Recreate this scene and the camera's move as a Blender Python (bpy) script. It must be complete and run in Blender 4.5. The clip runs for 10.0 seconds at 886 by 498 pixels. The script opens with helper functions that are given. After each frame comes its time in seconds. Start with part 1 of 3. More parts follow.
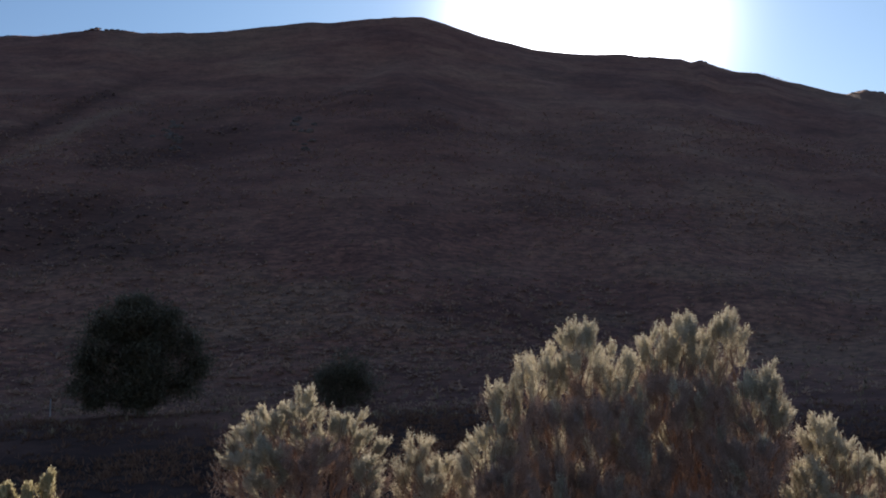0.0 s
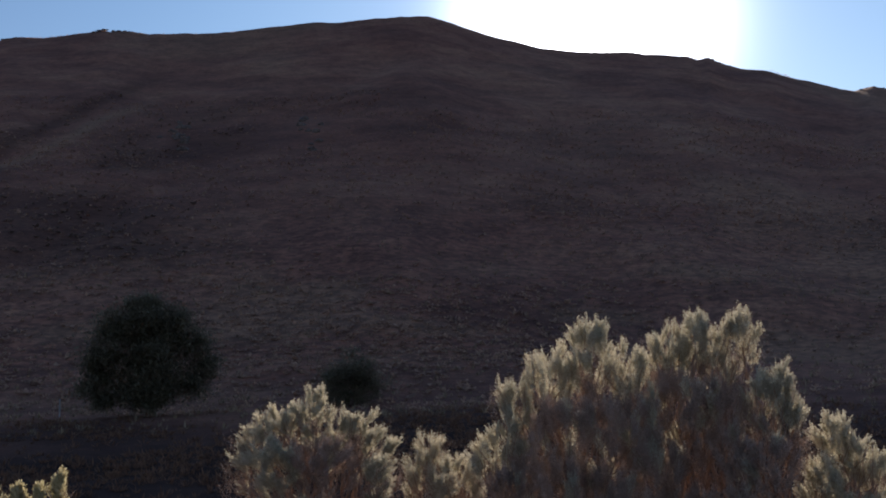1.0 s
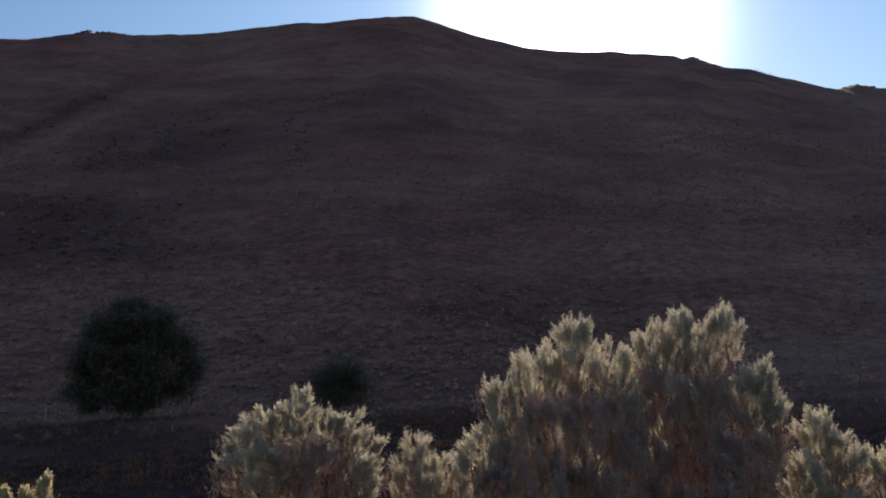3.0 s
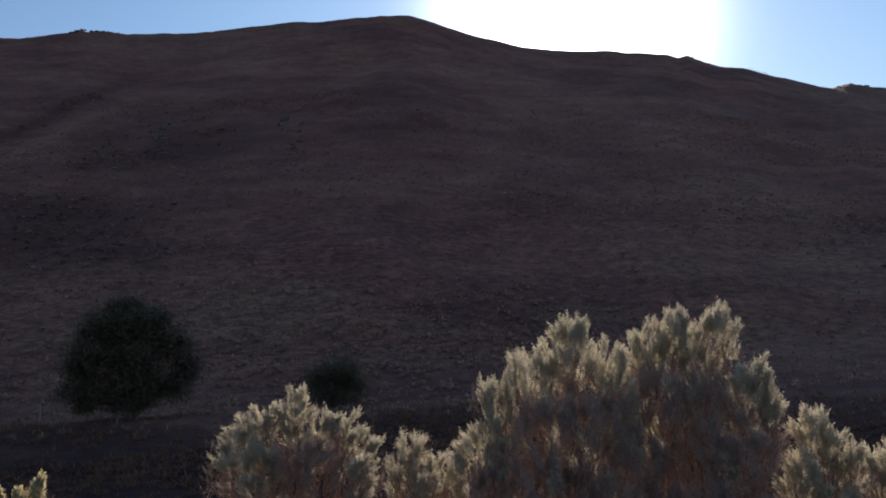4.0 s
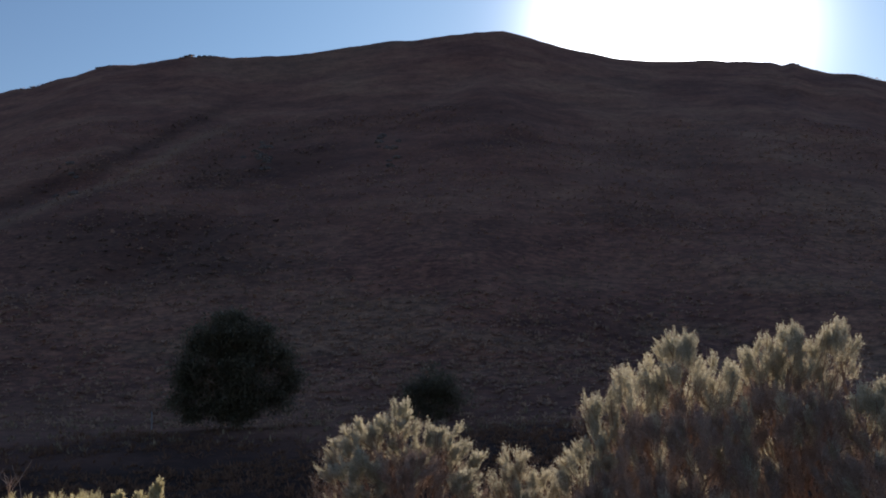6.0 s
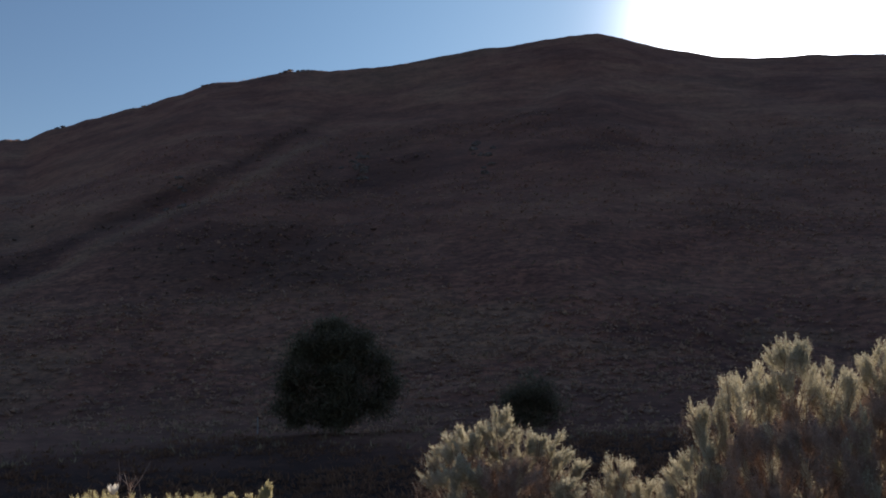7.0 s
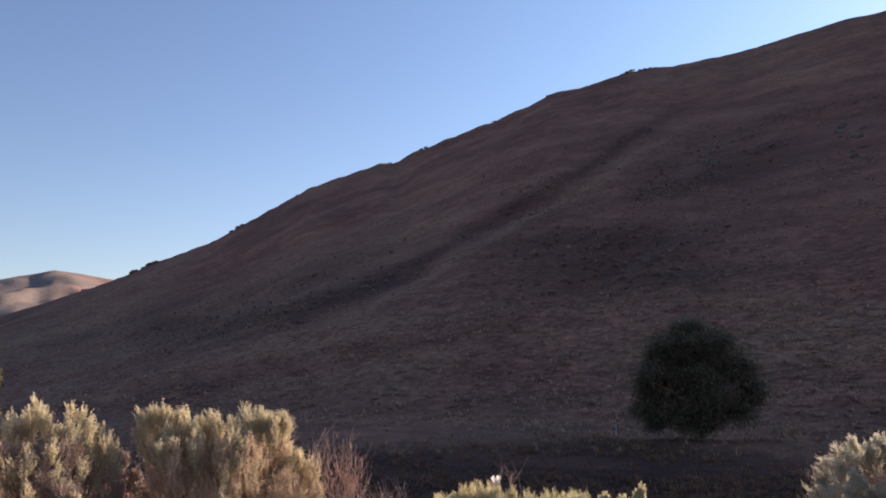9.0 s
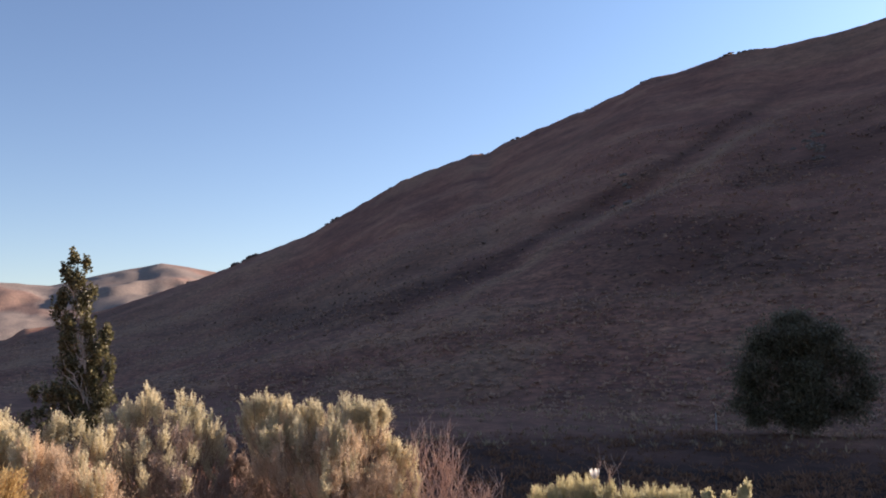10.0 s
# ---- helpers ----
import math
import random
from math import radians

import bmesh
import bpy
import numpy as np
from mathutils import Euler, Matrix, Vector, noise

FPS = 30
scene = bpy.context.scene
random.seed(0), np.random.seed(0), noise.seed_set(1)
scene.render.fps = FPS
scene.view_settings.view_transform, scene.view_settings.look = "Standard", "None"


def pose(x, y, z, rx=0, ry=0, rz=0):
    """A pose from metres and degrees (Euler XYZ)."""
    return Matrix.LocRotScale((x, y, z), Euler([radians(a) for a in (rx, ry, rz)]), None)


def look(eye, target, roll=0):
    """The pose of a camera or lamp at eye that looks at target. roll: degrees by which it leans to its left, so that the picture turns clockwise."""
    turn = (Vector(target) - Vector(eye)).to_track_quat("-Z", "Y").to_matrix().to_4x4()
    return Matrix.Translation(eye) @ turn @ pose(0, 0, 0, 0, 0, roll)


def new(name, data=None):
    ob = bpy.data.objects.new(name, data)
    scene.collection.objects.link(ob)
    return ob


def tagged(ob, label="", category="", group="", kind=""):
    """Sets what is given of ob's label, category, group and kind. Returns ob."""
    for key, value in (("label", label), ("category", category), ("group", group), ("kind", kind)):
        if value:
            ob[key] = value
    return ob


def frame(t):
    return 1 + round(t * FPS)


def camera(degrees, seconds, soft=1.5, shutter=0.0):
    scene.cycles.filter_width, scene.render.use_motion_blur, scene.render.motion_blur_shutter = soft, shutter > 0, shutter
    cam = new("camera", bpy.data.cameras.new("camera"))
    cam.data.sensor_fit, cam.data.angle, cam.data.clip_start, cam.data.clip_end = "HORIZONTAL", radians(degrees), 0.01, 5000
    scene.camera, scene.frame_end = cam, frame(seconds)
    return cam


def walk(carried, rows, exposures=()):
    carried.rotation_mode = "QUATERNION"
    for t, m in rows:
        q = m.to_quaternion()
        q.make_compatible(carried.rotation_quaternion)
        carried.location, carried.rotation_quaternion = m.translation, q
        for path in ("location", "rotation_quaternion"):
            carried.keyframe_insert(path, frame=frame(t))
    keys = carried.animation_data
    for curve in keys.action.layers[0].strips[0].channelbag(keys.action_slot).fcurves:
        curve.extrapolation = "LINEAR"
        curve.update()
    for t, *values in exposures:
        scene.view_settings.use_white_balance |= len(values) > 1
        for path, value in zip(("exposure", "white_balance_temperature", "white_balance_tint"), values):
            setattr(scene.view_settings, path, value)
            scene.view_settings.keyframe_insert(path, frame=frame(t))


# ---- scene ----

cam = camera(55.8, 10.0, soft=1.85)
EYE = 1.6
PATH = [
    (0.0, 0.013, -0.012, 0.003, 0.00, 4.50, 1.50),
    (0.5, 0.000, 0.001, -0.001, 0.32, 4.45, 1.62),
    (1.0, -0.006, 0.006, 0.001, 0.49, 4.46, 1.71),
    (1.5, -0.005, 0.004, 0.000, 0.45, 4.84, 1.88),
    (2.0, -0.002, -0.001, -0.002, 0.41, 4.93, 2.05),
    (2.5, 0.010, -0.018, -0.002, 0.04, 4.58, 2.13),
    (4.0, 0.007, 0.003, -0.001, -0.64, 4.36, 2.30),
    (4.5, 0.004, 0.008, -0.001, -0.61, 4.53, 2.24),
    (5.0, -0.019, 0.019, -0.004, 1.87, 4.59, 1.75),
    (5.2, -0.027, 0.018, -0.004, 2.88, 4.72, 2.25),
    (6.3, -0.042, -0.009, 0.000, 7.31, 5.80, 1.62),
    (6.5, -0.044, -0.010, 0.001, 8.58, 5.82, 1.69),
    (7.0, -0.058, -0.009, 0.004, 12.45, 6.30, 2.03),
    (7.5, -0.082, -0.012, 0.003, 17.15, 6.45, 1.92),
    (8.0, -0.102, -0.023, 0.001, 22.42, 6.67, 1.72),
    (8.5, -0.136, -0.039, -0.002, 29.27, 7.11, 1.59),
    (9.0, -0.138, -0.052, -0.001, 36.11, 7.22, 1.62),
    (9.5, -0.153, -0.052, 0.002, 40.39, 7.00, 1.37),
    (10.0, -0.159, -0.055, 0.001, 42.43, 6.77, 1.34),
]
EXPOSURES = [(0.0, 0.54, 6100, 19), (5.0, 0.54, 6100, 19), (6.5, 0.37, 6200, 16), (7.0, 0.34, 6250, 15), (7.5, 0.66, 6300, 15), (8.0, 0.87, 6300, 17), (8.4, 1.15, 6400, 26), (9.0, 1.15, 6400, 26), (10.0, 1.28, 6350, 23)]
walk(cam, [(t, pose(x, y, EYE + z, 90 + pitch, roll, yaw)) for t, x, y, z, yaw, pitch, roll in PATH], EXPOSURES)

# ---- light: low sun just over the ridge, clear sky ----
SUN_EL, SUN_AZ = 19.0, 10.2  # degrees above the horizon, and to the right of straight ahead
world = bpy.data.worlds.new("sky")
scene.world = world
world.use_nodes = True
wn = world.node_tree.nodes
sky = wn.new("ShaderNodeTexSky")
sky.sky_type = "NISHITA"
sky.sun_disc = False
sky.sun_elevation, sky.sun_rotation = radians(SUN_EL), radians(SUN_AZ)
sky.altitude, sky.air_density, sky.dust_density, sky.ozone_density = 400, 1.1, 0.2, 2.4
# dusty air brightens round the sun: a tight aureole and a wide faint one
toward_sun = Vector((math.sin(radians(SUN_AZ)) * math.cos(radians(SUN_EL)), math.cos(radians(SUN_AZ)) * math.cos(radians(SUN_EL)), math.sin(radians(SUN_EL))))
wl = world.node_tree.links
sky_coord = wn.new("ShaderNodeTexCoord")
nearness = wn.new("ShaderNodeVectorMath")
nearness.operation = "DOT_PRODUCT"
nearness.inputs[1].default_value = toward_sun
wl.new(sky_coord.outputs["Generated"], nearness.inputs[0])
glow = None
for tightness, amount in ((230.0, 90.0), (16.0, 0.6)):
    power = wn.new("ShaderNodeMath")
    power.operation, power.use_clamp = "POWER", False
    power.inputs[1].default_value = tightness
    above = wn.new("ShaderNodeMath")
    above.operation = "MAXIMUM"
    wl.new(nearness.outputs["Value"], above.inputs[0])
    above.inputs[1].default_value = 0.0
    wl.new(above.outputs[0], power.inputs[0])
    scaled = wn.new("ShaderNodeMath")
    scaled.operation = "MULTIPLY_ADD"
    wl.new(power.outputs[0], scaled.inputs[0])
    scaled.inputs[1].default_value = amount
    if glow:
        wl.new(glow, scaled.inputs[2])
    else:
        scaled.inputs[2].default_value = 0.0
    glow = scaled.outputs[0]
tinted = wn.new("ShaderNodeVectorMath")
tinted.operation = "SCALE"
tinted.inputs[0].default_value = (1.0, 0.97, 0.93)
wl.new(glow, tinted.inputs["Scale"])
broad = wn.new("ShaderNodeMath")
broad.operation = "POWER"
wl.new(above.outputs[0], broad.inputs[0])
broad.inputs[1].default_value = 6.0
bluish = wn.new("ShaderNodeVectorMath")
bluish.operation = "SCALE"
bluish.inputs[0].default_value = (0.5, 1.5, 1.92)
wl.new(broad.outputs[0], bluish.inputs["Scale"])
veil = wn.new("ShaderNodeVectorMath")
veil.operation = "ADD"
wl.new(sky.outputs[0], veil.inputs[0])
wl.new(bluish.outputs[0], veil.inputs[1])
whole = wn.new("ShaderNodeVectorMath")
whole.operation = "ADD"
wl.new(veil.outputs[0], whole.inputs[0])
wl.new(tinted.outputs[0], whole.inputs[1])
wn["Background"].inputs["Strength"].default_value = 0.066
wl.new(whole.outputs[0], wn["Background"].inputs["Color"])

sun_data = bpy.data.lights.new("sun", "SUN")
sun_data.energy, sun_data.angle, sun_data.color = 5.0, radians(0.53), (1.0, 0.85, 0.64)
sun = new("sun", sun_data)
sun.matrix_world = look(Vector((0, 0, 60)) + toward_sun * 40, Vector((0, 0, 60)))


# ---- materials ----
def material(name):
    m = bpy.data.materials.new(name)
    m.use_nodes = True
    nt = m.node_tree
    return m, nt, nt.nodes["Principled BSDF"], nt.nodes["Material Output"]


def ramp(nt, source, stops):
    r = nt.nodes.new("ShaderNodeValToRGB")
    e = r.color_ramp.elements
    while len(e) < len(stops):
        e.new(0.5)
    for k, (p, c) in enumerate(stops):
        e[k].position, e[k].color = p, (*c, 1)
    nt.links.new(source, r.inputs[0])
    return r.outputs[0]


def noise_tex(nt, coord, scale, detail=4.0, rough=0.55, stretch=None):
    n = nt.nodes.new("ShaderNodeTexNoise")
    n.inputs["Scale"].default_value, n.inputs["Detail"].default_value, n.inputs["Roughness"].default_value = scale, detail, rough
    if stretch:
        mp = nt.nodes.new("ShaderNodeMapping")
        mp.inputs["Scale"].default_value, mp.inputs["Rotation"].default_value = stretch[:3], (0, 0, stretch[3])
        nt.links.new(coord, mp.inputs[0])
        coord = mp.outputs[0]
    nt.links.new(coord, n.inputs["Vector"])
    return n.outputs["Fac"]


def mixed(nt, fac, a, b, kind="MIX"):
    m = nt.nodes.new("ShaderNodeMix")
    m.data_type, m.blend_type = "RGBA", kind
    for socket, v in ((m.inputs["Factor"], fac), (m.inputs["A"], a), (m.inputs["B"], b)):
        if isinstance(v, (int, float)):
            socket.default_value = v
        elif isinstance(v, tuple):
            socket.default_value = (*v, 1)
        else:
            nt.links.new(v, socket)
    return m.outputs["Result"]


def bump(nt, bsdf, height, strength, distance):
    b = nt.nodes.new("ShaderNodeBump")
    b.inputs["Strength"].default_value, b.inputs["Distance"].default_value = strength, distance
    nt.links.new(height, b.inputs["Height"])
    nt.links.new(b.outputs[0], bsdf.inputs["Normal"])


def ground_material():
    """Dry bunchgrass over reddish brown soil, with darker scrub patches and narrow bands along the slope's contours."""
    m, nt, bsdf, _ = material("dry_grass_soil")
    co = nt.nodes.new("ShaderNodeTexCoord").outputs["Object"]
    broad = noise_tex(nt, co, 0.02, 5, 0.6, (1, 0.5, 1, 0.5))
    patch = noise_tex(nt, co, 0.085, 6, 0.68, (0.55, 1, 1, 0.35))
    streak = noise_tex(nt, co, 0.7, 5, 0.65, (0.5, 1.0, 1.2, 0.06))
    fine = noise_tex(nt, co, 2.0, 6, 0.75, (0.6, 1, 1, 0))
    grain = noise_tex(nt, co, 14, 5, 0.7)
    c1 = ramp(nt, broad, [(0.36, (0.205, 0.110, 0.092)), (0.5, (0.335, 0.172, 0.132)), (0.66, (0.43, 0.26, 0.188))])
    c2 = ramp(nt, patch, [(0.36, (0.135, 0.080, 0.070)), (0.5, (0.31, 0.166, 0.128)), (0.66, (0.455, 0.285, 0.20))])
    c3 = ramp(nt, fine, [(0.34, (0.42, 0.40, 0.41)), (0.5, (0.95, 0.94, 0.93)), (0.66, (1.55, 1.47, 1.36))])
    tuft = noise_tex(nt, co, 1.3, 5, 0.75, (0.85, 1.0, 1.0, 0.2))
    c7 = ramp(nt, tuft, [(0.40, (0.42, 0.40, 0.45)), (0.50, (0.92, 0.88, 0.88)), (0.58, (1.5, 1.36, 1.22))])
    c4 = ramp(nt, grain, [(0.3, (0.6, 0.6, 0.6)), (0.7, (1.3, 1.28, 1.25))])
    c5 = ramp(nt, streak, [(0.38, (0.5, 0.48, 0.5)), (0.52, (1.0, 0.98, 0.96)), (0.66, (1.35, 1.3, 1.22))])
    c = mixed(nt, 0.55, c1, c2)
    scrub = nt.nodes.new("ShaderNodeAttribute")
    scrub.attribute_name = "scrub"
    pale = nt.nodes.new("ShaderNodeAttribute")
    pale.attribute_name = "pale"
    # scrub mask also holds painted shade; pale also holds the gullies' lit edges
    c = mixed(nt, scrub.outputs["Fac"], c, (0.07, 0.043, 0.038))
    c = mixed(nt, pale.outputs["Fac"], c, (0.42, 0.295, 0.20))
    # far hills greyed by distance: haze put into the ground colour
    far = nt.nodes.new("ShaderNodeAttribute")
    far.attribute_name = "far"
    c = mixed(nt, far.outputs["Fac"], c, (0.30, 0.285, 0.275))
    mottle = noise_tex(nt, co, 0.4, 5, 0.65, (0.7, 1.0, 0.7, 0.3))
    c6 = ramp(nt, mottle, [(0.38, (0.42, 0.40, 0.41)), (0.5, (0.98, 0.97, 0.96)), (0.62, (1.4, 1.34, 1.24))])
    c = mixed(nt, 0.30, c, c6, "MULTIPLY")
    c = mixed(nt, 0.14, c, c5, "MULTIPLY")
    c = mixed(nt, 0.5, c, c3, "MULTIPLY")
    c = mixed(nt, 0.6, c, c4, "MULTIPLY")
    brush = nt.nodes.new("ShaderNodeAttribute")
    brush.attribute_name = "brush"
    c = mixed(nt, brush.outputs["Fac"], c, mixed(nt, 1.0, c, c7, "MULTIPLY"))
    c = mixed(nt, 1.0, c, (0.775, 0.705, 0.66), "MULTIPLY")
    nt.links.new(c, bsdf.inputs["Base Color"])
    bsdf.inputs["Roughness"].default_value = 0.95
    bsdf.inputs["Specular IOR Level"].default_value = 0.1
    bump(nt, bsdf, fine, 0.35, 0.2)
    return m


def leaf_material(name, dark, mid, light, through_light=0.4, roughness=0.75):
    """Small matt leaves that let light through; each leaf has its own tone."""
    m, nt, bsdf, out = material(name)
    island = nt.nodes.new("ShaderNodeNewGeometry").outputs["Random Per Island"]
    co = nt.nodes.new("ShaderNodeTexCoord").outputs["Object"]
    clump = noise_tex(nt, co, 4.0, 3)
    c = ramp(nt, island, [(0.0, dark), (0.5, mid), (1.0, light)])
    c = mixed(nt, 0.7, c, ramp(nt, clump, [(0.3, (0.65, 0.66, 0.62)), (0.7, (1.3, 1.25, 1.15))]), "MULTIPLY")
    nt.links.new(c, bsdf.inputs["Base Color"])
    bsdf.inputs["Roughness"].default_value = roughness
    bsdf.inputs["Specular IOR Level"].default_value = 0.25 if roughness > 0.5 else 0.4
    tr = nt.nodes.new("ShaderNodeBsdfTranslucent")
    nt.links.new(c, tr.inputs["Color"])
    mx = nt.nodes.new("ShaderNodeMixShader")
    mx.inputs[0].default_value = through_light
    nt.links.new(bsdf.outputs[0], mx.inputs[1])
    nt.links.new(tr.outputs[0], mx.inputs[2])
    nt.links.new(mx.outputs[0], out.inputs["Surface"])
    return m


def bark_material(name, dark, light, scale=30.0):
    m, nt, bsdf, _ = material(name)
    co = nt.nodes.new("ShaderNodeTexCoord").outputs["Object"]
    n = noise_tex(nt, co, scale, 5, 0.7, (1, 1, 0.15, 0))
    nt.links.new(ramp(nt, n, [(0.3, dark), (0.7, light)]), bsdf.inputs["Base Color"])
    bsdf.inputs["Roughness"].default_value = 0.9
    bump(nt, bsdf, n, 0.6, 0.004)
    return m


def rock_material(name, dark, light, scale):
    m, nt, bsdf, _ = material(name)
    co = nt.nodes.new("ShaderNodeTexCoord").outputs["Object"]
    n = noise_tex(nt, co, scale, 7, 0.68)
    v = noise_tex(nt, co, scale * 6, 4, 0.6)
    c = mixed(nt, 0.6, ramp(nt, n, [(0.35, dark), (0.65, light)]), ramp(nt, v, [(0.3, (0.6, 0.6, 0.6)), (0.7, (1.2, 1.18, 1.12))]), "MULTIPLY")
    nt.links.new(c, bsdf.inputs["Base Color"])
    bsdf.inputs["Roughness"].default_value = 0.92
    bump(nt, bsdf, n, 0.8, 0.3 / scale)
    return m


M_GROUND = ground_material()
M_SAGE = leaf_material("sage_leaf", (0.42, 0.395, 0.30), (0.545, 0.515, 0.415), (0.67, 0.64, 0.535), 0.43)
# grey-brown inner leaf; shade inside the backlit bushes is darkened into its colour
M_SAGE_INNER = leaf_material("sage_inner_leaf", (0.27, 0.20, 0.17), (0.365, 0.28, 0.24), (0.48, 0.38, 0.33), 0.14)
# paler tan copy of it for the bushes in sun, brightness put into the colour
M_SUNLIT_INNER = leaf_material("sunlit_tan_inner_leaf", (0.52, 0.385, 0.275), (0.67, 0.515, 0.375), (0.79, 0.64, 0.485), 0.36)
# tan crown leaf, lighter and warmer than sage_leaf to stand for sunlight
M_SAGE_SUNLIT = leaf_material("sunlit_tan_sage_leaf", (0.50, 0.44, 0.30), (0.625, 0.56, 0.40), (0.735, 0.665, 0.495), 0.42)
M_RABBIT = leaf_material("rabbitbrush_leaf", (0.42, 0.38, 0.22), (0.56, 0.51, 0.32), (0.68, 0.63, 0.43), 0.4)
M_BARK = bark_material("sage_bark", (0.17, 0.11, 0.08), (0.40, 0.28, 0.20))
M_TWIG = bark_material("dry_twig", (0.42, 0.28, 0.215), (0.70, 0.51, 0.40))
M_JUNIPER = leaf_material("dark_evergreen_leaf", (0.125, 0.108, 0.075), (0.185, 0.163, 0.11), (0.255, 0.225, 0.15), 0.4)
M_OLIVE = leaf_material("shrub_leaf", (0.145, 0.125, 0.085), (0.21, 0.182, 0.122), (0.28, 0.245, 0.165), 0.45)
M_POPLAR = leaf_material("poplar_leaf", (0.055, 0.054, 0.026), (0.125, 0.115, 0.055), (0.30, 0.27, 0.15), 0.32, 0.5)
M_POPLAR_BARK = bark_material("poplar_bark", (0.32, 0.28, 0.22), (0.62, 0.56, 0.46), 12.0)
M_SCRUB = leaf_material("hill_scrub", (0.35, 0.215, 0.165), (0.46, 0.29, 0.215), (0.56, 0.365, 0.26), 0.5)
M_GRASS = leaf_material("dry_bunchgrass", (0.22, 0.15, 0.105), (0.33, 0.235, 0.155), (0.45, 0.33, 0.21), 0.35)
M_GULLY = leaf_material("gully_scrub", (0.15, 0.10, 0.082), (0.22, 0.148, 0.117), (0.30, 0.20, 0.15), 0.45)
M_HILLGRASS = leaf_material("hill_bunchgrass", (0.40, 0.24, 0.178), (0.50, 0.312, 0.22), (0.60, 0.395, 0.275), 0.5)
M_BANK = leaf_material("creek_scrub", (0.18, 0.09, 0.058), (0.245, 0.127, 0.078), (0.32, 0.172, 0.105), 0.5)
M_ROCK = rock_material("basalt", (0.09, 0.074, 0.067), (0.21, 0.165, 0.14), 0.6)
M_STRAW = leaf_material("straw", (0.42, 0.29, 0.13), (0.60, 0.43, 0.20), (0.74, 0.56, 0.29), 0.3)
M_WHITE = leaf_material("white_petal", (0.72, 0.70, 0.66), (0.80, 0.78, 0.74), (0.86, 0.85, 0.82), 0.35)
M_POST = bark_material("weathered_post", (0.26, 0.23, 0.21), (0.48, 0.44, 0.41), 20.0)


# ---- small mesh tools ----
def mesh_object(name, verts, faces, mat, parent=None, label="", smooth=False):
    """One mesh object from arrays of vertices and faces."""
    me = bpy.data.meshes.new(name)
    me.from_pydata([tuple(v) for v in verts] if not isinstance(verts, np.ndarray) else verts.tolist(), [], faces.tolist() if isinstance(faces, np.ndarray) else faces)
    me.materials.append(mat)
    if smooth:
        me.polygons.foreach_set("use_smooth", [True] * len(me.polygons))
    ob = new(name, me)
    if parent:
        ob.parent = parent
    if label:
        tagged(ob, label=label)
    return ob


def lattice(ix, iy, seed):
    h = (ix.astype(np.int64) * 374761393 + iy.astype(np.int64) * 668265263 + seed * 974711) & 0xFFFFFFFF
    h = ((h ^ (h >> 13)) * 1274126177) & 0xFFFFFFFF
    return ((h ^ (h >> 16)) & 0xFFFF) / 65535.0


def value_noise(x, y, seed):
    ix, iy = np.floor(x), np.floor(y)
    fx, fy = x - ix, y - iy
    fx, fy = fx * fx * (3 - 2 * fx), fy * fy * (3 - 2 * fy)
    a, b = lattice(ix, iy, seed), lattice(ix + 1, iy, seed)
    c, d = lattice(ix, iy + 1, seed), lattice(ix + 1, iy + 1, seed)
    return (a + (b - a) * fx) * (1 - fy) + (c + (d - c) * fx) * fy - 0.5


def fbm(x, y, seed, octaves=4):
    total, amp = 0.0, 1.0
    for k in range(octaves):
        total = total + amp * value_noise(x * 2 ** k, y * 2 ** k, seed + k)
        amp *= 0.5
    return total


def unit(v):
    return v / np.maximum(np.linalg.norm(v, axis=-1, keepdims=True), 1e-9)


def sides(d):
    """Two vectors square to each of the directions d."""
    helper = np.where(np.abs(d[..., 2:3]) < 0.9, np.array([0.0, 0.0, 1.0]), np.array([1.0, 0.0, 0.0]))
    a = unit(np.cross(d, helper))
    return a, np.cross(d, a)


# ---- the land: one sheet out to the horizon ----
# The ridge as seen from the road: degrees to the left of straight ahead, degrees above the level.
RIDGE = [(-75, 7.5), (-50, 9.5), (-36, 11.2), (-28.6, 12.5), (-27.4, 12.85), (-26.5, 12.75), (-23.3, 13.9), (-21.7, 14.72), (-19.9, 15.05), (-19.2, 15.3),
         (-17.9, 15.95), (-17.3, 15.85), (-16.6, 16.2), (-13.1, 16.72), (-8.9, 17.2), (-6.6, 17.68), (-5.1, 18.12), (-2.5, 18.78), (-0.8, 19.4), (0.9, 19.88), (2.8, 19.95),
         (5.2, 19.8), (9.1, 19.55), (12.9, 19.0), (15.5, 18.62), (19.8, 18.3), (20.7, 18.42), (22.5, 18.36), (23.6, 18.08), (25.8, 17.65), (27.9, 17.3)]
SPUR = [(31.8, 15.84), (35.7, 14.54), (37.1, 14.05), (39.0, 13.15), (40.2, 13.12), (45.2, 11.35), (49.8, 8.75), (51.7, 7.7), (55.4, 6.22), (58.0, 5.05),
        (59.8, 4.42), (63.9, 3.02), (67.4, 1.85), (68.9, 1.72), (69.4, 1.4), (69.7, 1.08), (70.3, 1.0), (74.0, 0.2), (80.0, -0.6), (95.0, -0.8)]
FAR = [(40, 3.0), (52, 4.4), (57, 5.4), (59.8, 5.92), (61.0, 6.05), (63, 5.72), (65.2, 5.22), (67.5, 4.62), (70.3, 4.72), (74, 4.9), (82, 4.0), (100, 3.4), (140, 3.0), (180, 2.6)]


# the gully that slants down the hill, seen the same way
GULLY = [(17.3, 16.3), (22.5, 13.9), (26.7, 11.6), (30.7, 9.8), (34.6, 7.9), (37.2, 6.3), (41.0, 4.5), (46.0, 3.1), (51.0, 2.2), (58.0, 1.6)]


